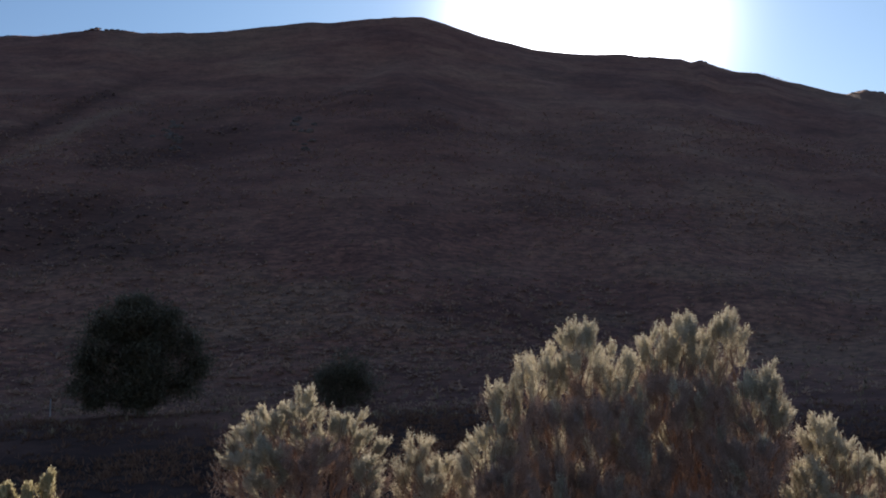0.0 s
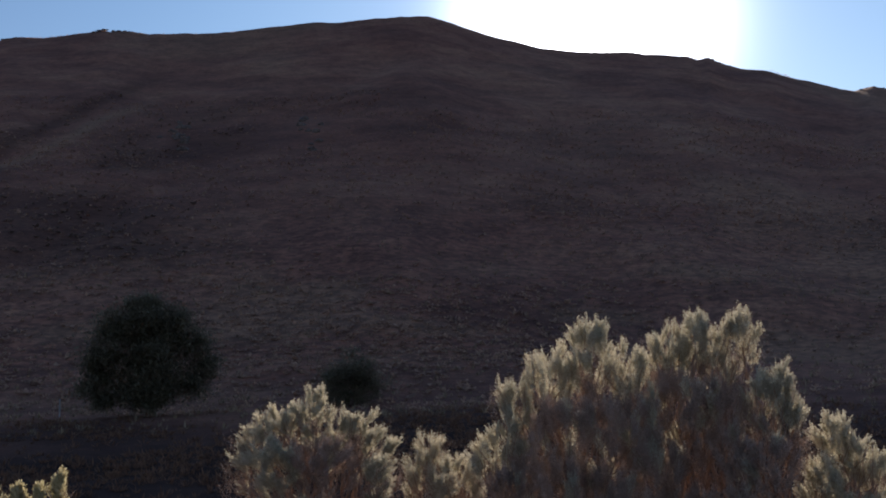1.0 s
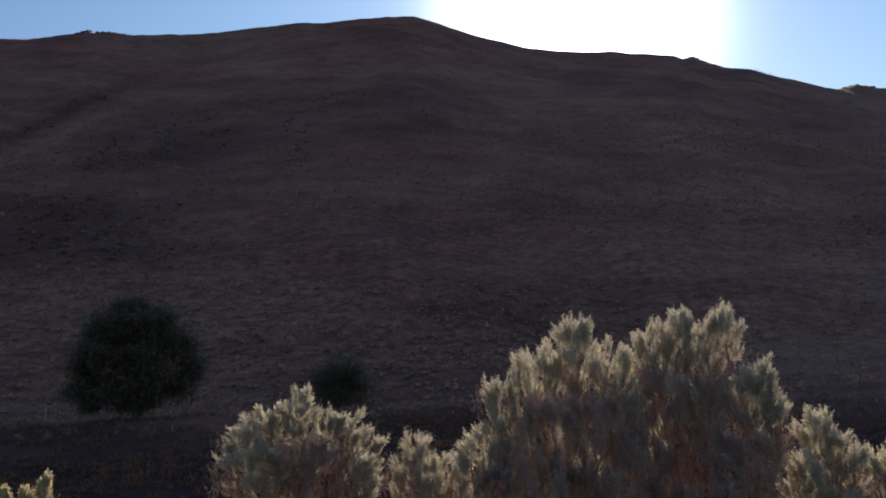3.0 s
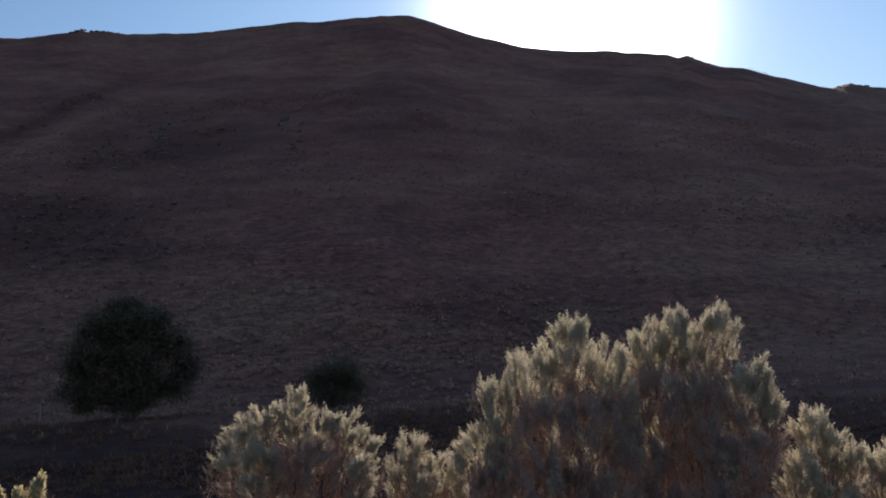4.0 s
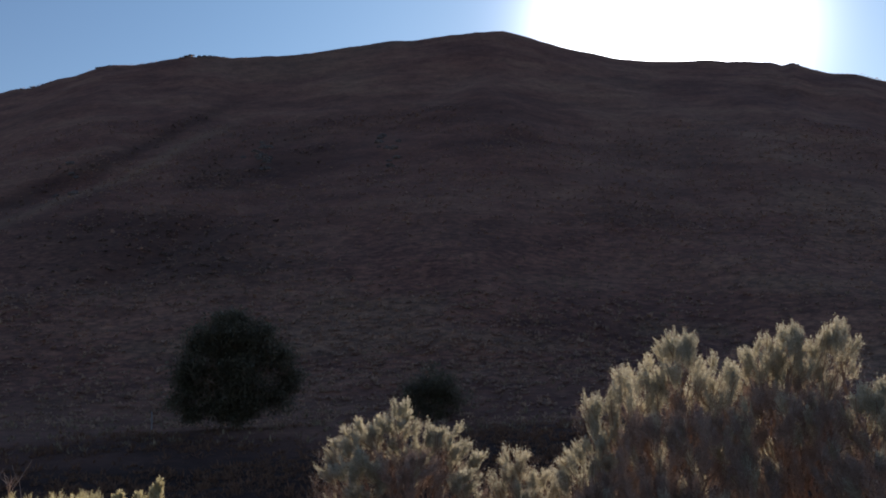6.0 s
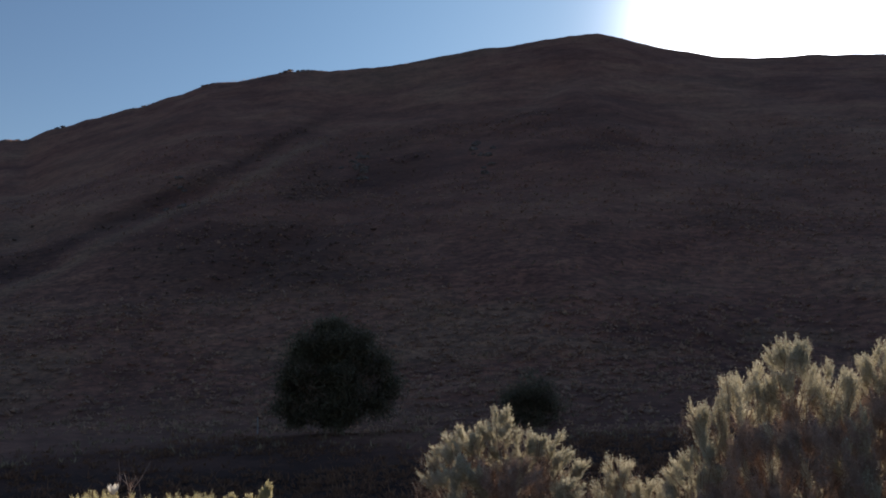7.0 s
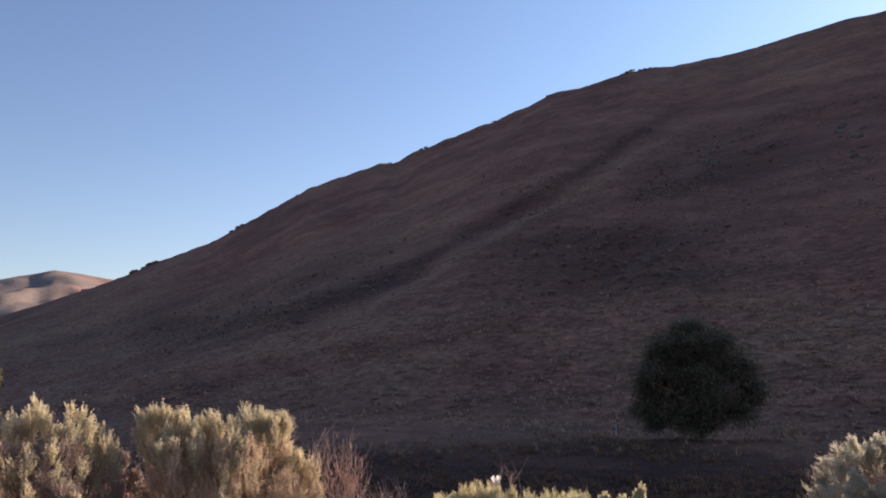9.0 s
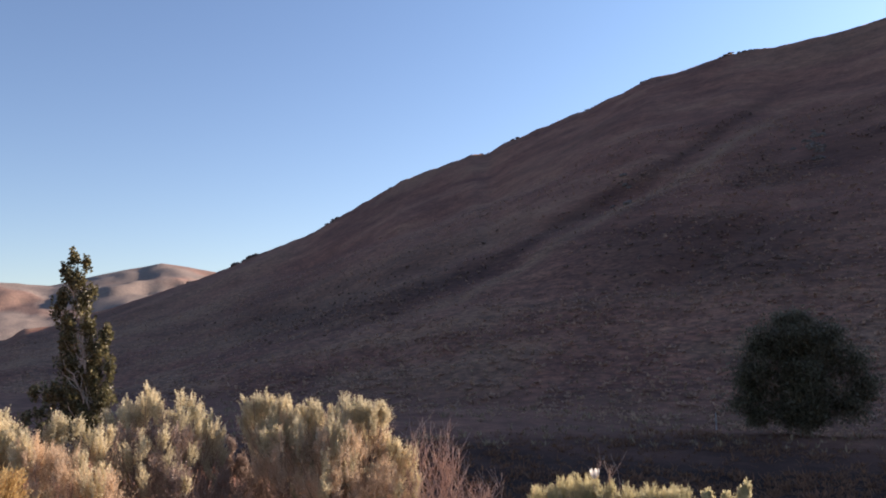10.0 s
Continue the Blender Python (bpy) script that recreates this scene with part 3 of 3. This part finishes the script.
# the neighbour's shade is put in through the darker inner leaf colour
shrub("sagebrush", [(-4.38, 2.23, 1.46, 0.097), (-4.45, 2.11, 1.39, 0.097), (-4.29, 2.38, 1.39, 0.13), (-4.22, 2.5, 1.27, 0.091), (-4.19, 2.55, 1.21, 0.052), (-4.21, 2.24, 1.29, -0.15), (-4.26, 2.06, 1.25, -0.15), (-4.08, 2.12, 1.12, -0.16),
                    (-3.96, 2.16, 1.07, -0.104)], 10, "sunlit tan sagebrush, half in its neighbour's shade", M_SAGE_SUNLIT, M_SAGE_INNER, density=1.4, splay=0.25, green=0.45, dryness=0.8)
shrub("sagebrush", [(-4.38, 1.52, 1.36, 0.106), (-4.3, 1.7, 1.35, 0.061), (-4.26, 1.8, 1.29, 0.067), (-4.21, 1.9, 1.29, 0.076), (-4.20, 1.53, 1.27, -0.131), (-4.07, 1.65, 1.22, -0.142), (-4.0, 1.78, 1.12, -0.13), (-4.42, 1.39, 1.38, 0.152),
                    (-4.46, 1.27, 1.35, 0.152)], 11, "tangled tan sagebrush in front of the poplar", M_SAGE_SUNLIT, M_SUNLIT_INNER, density=1.6, splay=0.15, green=0.4, dryness=0.7)
shrub("sagebrush", [(-4.41, 2.76, 1.12, 0.048), (-4.38, 2.8, 1.03, 0.069), (-4.44, 2.72, 0.99, 0.096), (-4.36, 2.86, 0.97, -0.12), (-4.28, 2.68, 0.9, -0.15), (-4.5, 2.6, 0.9, -0.16), (-4.3, 2.95, 0.97, -0.13), (-4.1, 2.78, 0.78, -0.14)], 12, "thin dull sagebrush in the gap between two bushes", M_SAGE_INNER)
shrub("rabbitbrush", [(-3.33, 4.31, 0.76, 0.10), (-3.26, 4.37, 0.77, 0.08), (-3.16, 4.43, 0.81, 0.12), (-3.09, 4.48, 0.80, 0.10), (-3.0, 4.54, 0.76, 0.09), (-2.9, 4.6, 0.74, 0.09), (-2.78, 4.66, 0.74, 0.10),
                      (-2.67, 4.73, 0.76, 0.11), (-2.59, 4.76, 0.72, 0.06)], 13, "low yellow-green rabbitbrush with upright brushy tips", M_RABBIT, M_SAGE_INNER, 1.5, 0.034, 0.0036, (0.08, 0.15), 0.1, 0.7, opening=(26, 7), group="rabbitbrush beside the road")
shrub("rabbitbrush", [(-2.53, 4.91, 0.735, 0.03), (-2.33, 5.0, 0.74, 0.035), (-2.43, 4.95, 0.68, 0.03)], 14, "few pale green sprigs standing apart from the bush", M_RABBIT, M_SAGE_INNER, 0.35, 0.034, 0.010, (0.08, 0.13), 0.5,
      group="rabbitbrush beside the road")
shrub("rabbitbrush", [(-3.62, 1.20, 1.20, 0.12), (-3.66, 1.05, 1.22, 0.14), (-3.52, 1.10, 1.05, 0.12)], 15, "golden dry rabbitbrush in full sun in front of tan sagebrush", M_STRAW, M_STRAW, 1.1, 0.024, 0.005, (0.08, 0.16), 0.5,
      group="rabbitbrush beside the road")


def bare_shrub(tips, seed, stems=3, side_twigs=15):
    """A leafless shrub of pale forking twigs."""
    rng = np.random.default_rng(seed)
    cx, cy = np.mean([p[0] for p in tips]), np.mean([p[1] for p in tips])
    gz = on_land(cx, cy)
    root = tagged(new("bare_shrub"), "leafless shrub of pale pinkish dry twigs", "shrub")
    root.location = (cx, cy, gz)
    for x, y, top in tips:
        for again in range(stems):
            tip = np.array([x - cx + rng.normal(0, 0.04), y - cy + rng.normal(0, 0.04), top - gz - again * rng.uniform(0.05, 0.2)])
            main = stem_path(rng, (rng.normal(0, 0.04), rng.normal(0, 0.04), -0.05), tip, 0.0048, 0.0010, 8, 0.1, 0.02)
            paths = [main]
            for k in range(side_twigs):
                p0, r0 = main[rng.integers(2, 8)]
                side = unit(np.array([rng.normal(0, 0.24), rng.normal(0, 0.24), 1.0]))
                q = p0 + side * rng.uniform(0.1, 0.32)
                q[2] = min(q[2], tip[2] + 0.02)
                twig = stem_path(rng, p0, q, min(r0, 0.0022), 0.0008, 4, 0.02, 0.05)
                paths.append(twig)
                for j in range(3):
                    p1, r1 = twig[rng.integers(1, 4)]
                    paths.append(stem_path(rng, p1, p1 + unit(np.array([rng.normal(0, 0.6), rng.normal(0, 0.6), 1.0])) * rng.uniform(0.05, 0.14), 0.0013, 0.0007, 2, 0, 0.03))
            v, f = tubes(paths, 4)
            mesh_object("branch", v, f, M_TWIG, root)


bare_shrub([(-3.66, 3.37, 1.11), (-3.60, 3.44, 1.12), (-3.53, 3.50, 1.17), (-3.47, 3.56, 1.16), (-3.42, 3.61, 1.11)], 21, 4, 12)
bare_shrub([(-3.05, 4.47, 0.89), (-2.97, 4.57, 0.86), (-2.93, 4.60, 0.83)], 23, 1, 5)
bare_shrub([(-3.34, 3.67, 0.85), (-3.29, 3.72, 0.86), (-3.38, 3.62, 0.8)], 22, 3, 12)


def tree_leaves(rng, centre, spread, n, leaf, width):
    p = centre + rng.normal(0, 1, (n, 3)) * spread
    d = unit(rng.normal(0, 1, (n, 3)) + np.array([0, 0, 0.2]))
    a, b = sides(d)
    s = leaf * rng.uniform(0.6, 1.4, n)[:, None]
    w = width * rng.uniform(0.6, 1.4, n)[:, None]
    v = np.stack([p, p + d * s * 0.45 + a * w * 0.5, p + d * s, p + d * s * 0.45 - a * w * 0.5], 1).reshape(-1, 3)
    return v


def tree(name, x, y, height, seed, label, leaf_mat, bark_mat, limbs, clumps, per, leaf, width, lobes, lean=(0, 0), trunk=0.12, spread=0.16, upright=False):
    """A tree: tapered trunk, limbs and a crown of many leaves in uneven clumps.
    lobes: the parts of the crown: offset sideways, height of the middle, half-width, half-height; upright: the leaves sit on steep shoots."""
    rng = np.random.default_rng(seed)
    gz = on_land(x, y)
    root = tagged(new(name), label, "tree")
    root.location = (x, y, gz)
    top = np.array([lean[0], lean[1], height * 0.96])
    main = stem_path(rng, (0, 0, -0.15), top, trunk, 0.012, 10, 0.0, 0.008)
    v, f = tubes([main], 8)
    mesh_object("trunk", v, f, bark_mat, root, smooth=True)
    share = np.array([rx * rx * rz for _, _, rx, rz in lobes]) ** 0.6
    face = math.atan2(-x, y)
    centres = []
    for k in range(clumps):
        dx, zc, rx, rz = lobes[rng.choice(len(lobes), p=share / share.sum())]
        p = unit(rng.normal(0, 1, 3)) * rng.uniform(0.03, 1.0) ** 0.42 * (0.9 + 0.2 * math.sin(19 * rng.random() + seed))
        centres.append(np.array([dx * math.cos(face) + p[0] * rx, dx * math.sin(face) + p[1] * rx, max(0.18, zc + p[2] * rz)]))
    centres.sort(key=lambda c: c[2])
    for k in range(limbs):
        c = centres[int((k + 0.5) * clumps / limbs)]
        p0, r0 = main[max(1, min(8, int(c[2] / height * 10 - 1.5)))]
        paths = [stem_path(rng, p0, c, r0 * 0.5, 0.008, 6, -0.05, 0.04)]
        for j in range(3):
            p1, r1 = paths[0][rng.integers(2, 5)]
            paths.append(stem_path(rng, p1, centres[rng.integers(max(0, int((k - 1) * clumps / limbs)), min(clumps, int((k + 2) * clumps / limbs)))], r1 * 0.6, 0.005, 4, 0, 0.04))
        v, f = tubes(paths, 5)
        mesh_object("limb", v, f, bark_mat, root)
    if upright:
        c = np.array(centres)
        reach = c[:, :2] - np.array(main[5][0])[:2]
        along = unit(np.column_stack([reach * 0.35, np.full(len(c), 1.0)]) + rng.normal(0, 0.22, (len(c), 3)))
        length = rng.uniform(0.14, 0.30, len(c))
        v, f = leafy_shoots(rng, c - along * length[:, None] * 0.5, along, length, per, leaf, width, (65, 25))
        mesh_object("crown", v, f, leaf_mat, root)
        return root
    v = np.vstack([tree_leaves(rng, c, spread * rng.uniform(0.6, 1.3) * np.array([1, 1, 0.8]), int(per * rng.uniform(0.5, 1.4)), leaf, width) for c in centres])
    mesh_object("crown", v, np.arange(len(v)).reshape(-1, 4), leaf_mat, root)
    return root


def at(az, dist):
    return -dist * math.sin(radians(az)), dist * math.cos(radians(az))


tree("tree", *at(19.8, 35.0), 4.8, 31, "dark rounded evergreen tree in shade at the hill's foot", M_JUNIPER, M_BARK, 18, 620, 115, 0.13, 0.06, trunk=0.2, spread=0.23,
     lobes=((-0.2, 4.25, 0.8, 0.5), (-0.2, 3.65, 1.4, 0.65), (-0.3, 2.6, 1.75, 1.1), (-1.85, 2.4, 0.6, 0.8), (-2.0, 1.5, 0.6, 0.7), (1.5, 2.75, 0.75, 0.7), (2.1, 1.9, 0.6, 0.75), (1.6, 1.05, 0.7, 0.6),
            (0.0, 1.3, 1.6, 0.9), (0.0, 0.7, 1.15, 0.45), (-1.5, 0.75, 0.6, 0.35), (0.95, 3.7, 0.7, 0.5), (-1.3, 3.35, 0.6, 0.6)))
tree("tree", *at(6.5, 37.0), 2.55, 32, "small dark green bushy tree in shade at the hill's foot", M_OLIVE, M_BARK, 9, 230, 90, 0.10, 0.05, trunk=0.09, spread=0.18,
     lobes=((-0.3, 1.6, 1.15, 0.9), (-1.05, 1.1, 0.85, 0.8), (0.65, 1.15, 0.9, 0.85), (-0.2, 0.7, 1.3, 0.6), (-0.2, 1.2, 0.9, 0.6), (-0.3, 0.35, 1.3, 0.3)))
# upright tufts of the poplar's crown: sideways, height, half-width, half-height
POPLAR = ((-0.53, 3.8, 0.12, 0.25), (-0.3, 3.65, 0.09, 0.17), (-0.69, 3.53, 0.1, 0.2), (-0.48, 3.28, 0.25, 0.22), (-0.14, 3.03, 0.14, 0.17), (-0.73, 2.9, 0.14, 0.27), (-0.36, 2.79, 0.2, 0.3),
          (-0.88, 2.64, 0.12, 0.22), (-0.63, 2.35, 0.24, 0.25), (-0.23, 2.23, 0.2, 0.3), (0.14, 2.1, 0.14, 0.22), (-0.6, 1.92, 0.24, 0.3), (-0.05, 1.74, 0.28, 0.3), (-0.6, 1.43, 0.26, 0.3), (0.23, 1.37, 0.14, 0.3),
          (-0.17, 1.24, 0.3, 0.3), (-0.6, 0.8, 0.34, 0.37), (0.07, 0.75, 0.3, 0.37), (-0.23, 0.25, 0.4, 0.4))
tree("poplar_tree", *at(65.0, 20.0), 4.4, 33, "slender leaning poplar with dark green leaves glinting and pale trunk", M_POPLAR, M_POPLAR_BARK, 24, 1020, 12, 0.085, 0.075, lean=(-0.24, -0.40), trunk=0.075,
     lobes=tuple((dx, z - on_land(*at(65.0, 20.0)) - 0.06, rx, rz) for dx, z, rx, rz in POPLAR), upright=True)
tree("poplar_tree", *at(67.2, 20.0), 1.45, 34, "low leafy poplar sapling beside the taller poplar", M_POPLAR, M_POPLAR_BARK, 7, 260, 11, 0.085, 0.075, lean=(-0.2, -0.1), trunk=0.03,
     lobes=((0.35, 0.9, 0.3, 0.35), (-0.1, 1.25, 0.3, 0.3), (-0.45, 1.35, 0.14, 0.14), (-0.6, 0.8, 0.14, 0.12), (0.0, 0.5, 0.5, 0.4), (0.5, 1.5, 0.2, 0.3), (-0.3, 0.85, 0.2, 0.15)), upright=True)


# ---- flower, post, rocks ----
def white_flower():
    x, y, top = -3.04, 4.45, 0.815
    gz = on_land(x, y)
    rng = np.random.default_rng(41)
    root = tagged(new("white_flower"), "single white cup-shaped bloom on a thin stalk among rabbitbrush", "flower")
    root.location = (x, y, gz)
    h = top - gz
    v, f = tubes([stem_path(rng, (0, 0, -0.03), (0, 0, h - 0.03), 0.003, 0.002, 6, 0, 0.01)], 5)
    mesh_object("stalk", v, f, M_RABBIT, root)
    for k in range(7):
        t = k * 2 * math.pi / 7
        bm = bmesh.new()
        grid = []
        for i in range(5):
            s = i / 4
            w = 0.013 * math.sin(math.pi * min(1, 0.15 + s * 0.8))
            rr, zz = 0.004 + 0.026 * math.sin(s * 1.9), h - 0.03 + 0.06 * s
            grid.append([bm.verts.new(((rr * math.cos(t) - u * w * math.sin(t)), (rr * math.sin(t) + u * w * math.cos(t)), zz)) for u in (-1, 0, 1)])
        for i in range(4):
            for j in range(2):
                bm.faces.new((grid[i][j], grid[i][j + 1], grid[i + 1][j + 1], grid[i + 1][j]))
        me = bpy.data.meshes.new("petal")
        bm.to_mesh(me)
        bm.free()
        me.materials.append(M_WHITE)
        new("petal", me).parent = root


white_flower()


def fence_post():
    x, y = -16.1, 34.5
    gz = on_land(x, y)
    v, f = tubes([[(np.array([0, 0, -0.3]), 0.035), (np.array([0.01, 0, 0.2]), 0.035), (np.array([0.015, 0.01, -1.40 - gz]), 0.03), (np.array([0.015, 0.01, -1.39 - gz]), 0.02)]], 8)
    ob = mesh_object("fence_post", v, f, M_POST)
    ob.location = (x, y, gz)
    tagged(ob, "thin weathered grey post standing on the creek flat", "post")


fence_post()


def rock(name, x, y, size, seed, mat, label, sink=0.35, flat=0.7, z=None, group=""):
    bm = bmesh.new()
    bmesh.ops.create_icosphere(bm, subdivisions=3 if size > 0.5 else 2, radius=1.0)
    off = Vector((seed * 7.3, seed * 3.1, seed * 1.7))
    for v in bm.verts:
        p = v.co.normalized()
        k = 1 + 0.5 * noise.noise(p * 1.3 + off) + 0.4 * noise.noise(p * 3.1 + off) + 0.1 * noise.noise(p * 7 + off)
        q = p * k
        v.co = Vector((round(q.x * 3) / 3 * 0.2 + q.x * 0.8, q.y, (round(q.z * 3) / 3 * 0.2 + q.z * 0.8) * flat)) * size
    me = bpy.data.meshes.new(name)
    bm.to_mesh(me)
    bm.free()
    me.materials.append(mat)
    ob = new(name, me)
    ob.location = (x, y, (on_land(x, y) if z is None else z) + size * flat * (1 - 2 * sink) * 0.5)
    ob.rotation_euler = (0, 0, seed * 2.1)
    return tagged(ob, label, "rock", group)



# basalt outcrops along the crest
RK = np.random.default_rng(61)
for az0, az1, count, big in ((20.3, 23.8, 12, 0.9), (27.3, 28.3, 4, 0.9), (36.6, 37.4, 3, 1.2), (39.4, 40.4, 4, 1.0), (49.3, 50.2, 4, 2.2), (54.9, 56.4, 7, 3.0), (59.0, 60.0, 3, 2.0),
                             (-19.3, -17.4, 7, 0.8), (-28.4, -26.8, 6, 1.2), (-16.8, -14.5, 4, 0.7), (9.0, 14.0, 7, 0.6), (30.5, 34.0, 7, 0.7), (43.0, 47.0, 8, 0.7)):
    for k in range(int(count * 1.7)):
        a = az0 + (az1 - az0) * RK.random()
        d = float(ridge_distance(np.array(a))) * (0.995 + 0.008 * RK.random())
        x, y = at(a, d)
        rock("rock", x, y, big * 0.66 * RK.uniform(0.4, 1.1), 62 + k + az0, M_ROCK, "dark basalt rock on the hill's crest", 0.72, 0.42, on_land(x, y) - 0.2, group="rocks on the crest")
for az0, el0, count in ((18.1, 0.50, 18), (9.2, 0.50, 10), (30.3, 0.40, 5)):
    for k in range(count):
        a = az0 + RK.normal(0, 0.7)
        d0, d1 = float(toe_distance(np.array(a))), float(ridge_distance(np.array(a)))
        x, y = at(a, d0 + (d1 - d0) * (el0 + RK.normal(0, 0.03)))
        rock("rock", x, y, RK.uniform(0.35, 0.8), 200 + k + az0, M_ROCK, "dark basalt rock set in the hillside", 0.62, 0.7, group="rocks in the hillside")


# ---- growth too many to count ----
def scatter(name, label, mat, n, seed, area, size, blades, splay, leaf_w, density=None, sink=0.03):
    """Tufts: bunches of pointed blades fanning out of the land. area(rng, n) gives places."""
    rng = np.random.default_rng(seed)
    x, y = area(rng, n)
    if density is not None:
        keep = density(x, y) > rng.random(len(x))
        x, y = x[keep], y[keep]
    z = land(x, y)
    n = len(x)
    s = rng.uniform(size[0], size[1], n) * rng.uniform(0.7, 1.3, n)
    t = rng.random((n, blades)) * 6.283
    lean = splay * np.sqrt(rng.random((n, blades)))
    d = unit(np.stack([np.cos(t) * lean, np.sin(t) * lean, np.ones((n, blades)) * rng.uniform(0.5, 1.0, (n, blades))], -1))
    root = np.stack([x, y, z - sink], -1)[:, None, :] + np.stack([np.cos(t), np.sin(t), 0 * t], -1) * (s[:, None] * 0.25 * rng.random((n, blades)))[..., None]
    L = s[:, None] * rng.uniform(0.6, 1.1, (n, blades))
    a = np.stack([-np.sin(t), np.cos(t), 0 * t], -1) * (leaf_w * s[:, None] * 0.5)[..., None]
    mid = root + d * (L * 0.5)[..., None]
    v = np.stack([root, mid + a, root + d * L[..., None], mid - a], 2).reshape(-1, 3)
    ob = mesh_object(name, v, np.arange(len(v)).reshape(-1, 4), mat)
    return tagged(ob, label, "vegetation", kind="stuff")


def slope_area(u0, u1, az0=-34, az1=76):
    def area(rng, n):
        a = az0 + (az1 - az0) * rng.random(n)
        u = u0 + (u1 - u0) * rng.random(n) ** 1.0
        d0, d1 = toe_distance(a), ridge_distance(a)
        d = d0 + (d1 - d0) * u
        return -d * np.sin(np.radians(a)), d * np.cos(np.radians(a))
    return area


def flat_area(y0, y1, az0=-40, az1=80):
    def area(rng, n):
        a = np.radians(az0 + (az1 - az0) * rng.random(n))
        d = y0 + (y1 - y0) * rng.random(n)
        return -d * np.sin(a), d * np.cos(a)
    return area


def patchy(scale, seed, bias, gain):
    return lambda x, y: np.clip(bias + gain * fbm(x / scale, y / (scale * 0.7), seed), 0, 1)


scatter("hill_scrub", "low dark sagebrush scattered over the shaded hillside", M_SCRUB, 44000, 71, slope_area(0.0, 0.62), (0.14, 0.4), 6, 2.0, 0.65, patchy(26, 5, 0.45, 1.2))
# dark tufts set thick here to deepen the gullies' shade
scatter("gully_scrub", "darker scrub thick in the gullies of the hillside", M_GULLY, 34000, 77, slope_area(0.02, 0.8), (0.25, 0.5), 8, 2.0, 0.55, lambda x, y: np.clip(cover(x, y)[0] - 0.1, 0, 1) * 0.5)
scatter("crest_scrub", "low dark scrub along the hill's crest", M_SCRUB, 5000, 72, slope_area(0.965, 0.998), (0.12, 0.34), 7, 1.8, 0.5, patchy(18, 8, 0.5, 1.2), 0.12)
scatter("hill_grass", "dry tan bunchgrass tufts on the hillside", M_HILLGRASS, 28000, 73, slope_area(-0.02, 0.55), (0.14, 0.30), 8, 1.5, 0.3, patchy(12, 9, 0.45, 1.5))
scatter("flat_grass", "dry grass on the creek flat", M_GRASS, 7000, 74, flat_area(29, 75), (0.15, 0.34), 7, 0.9, 0.18, patchy(6, 12, 0.6, 0.9))
scatter("creek_scrub", "dark rank grass and low scrub along the creek below the road", M_BANK, 26000, 75, flat_area(14, 43), (0.12, 0.30), 11, 1.5, 0.13, lambda x, y: (0.12 + cover(x, y)[0]) * np.clip((43 - np.hypot(x, y)) / 10, 0, 1) * patchy(4, 14, 0.7, 1.2)(x, y))
scatter("roadside_grass", "short dry grass between the bushes", M_GRASS, 6500, 76, flat_area(2.2, 11), (0.08, 0.22), 8, 0.7, 0.07, patchy(1.5, 16, 0.5, 0.9))
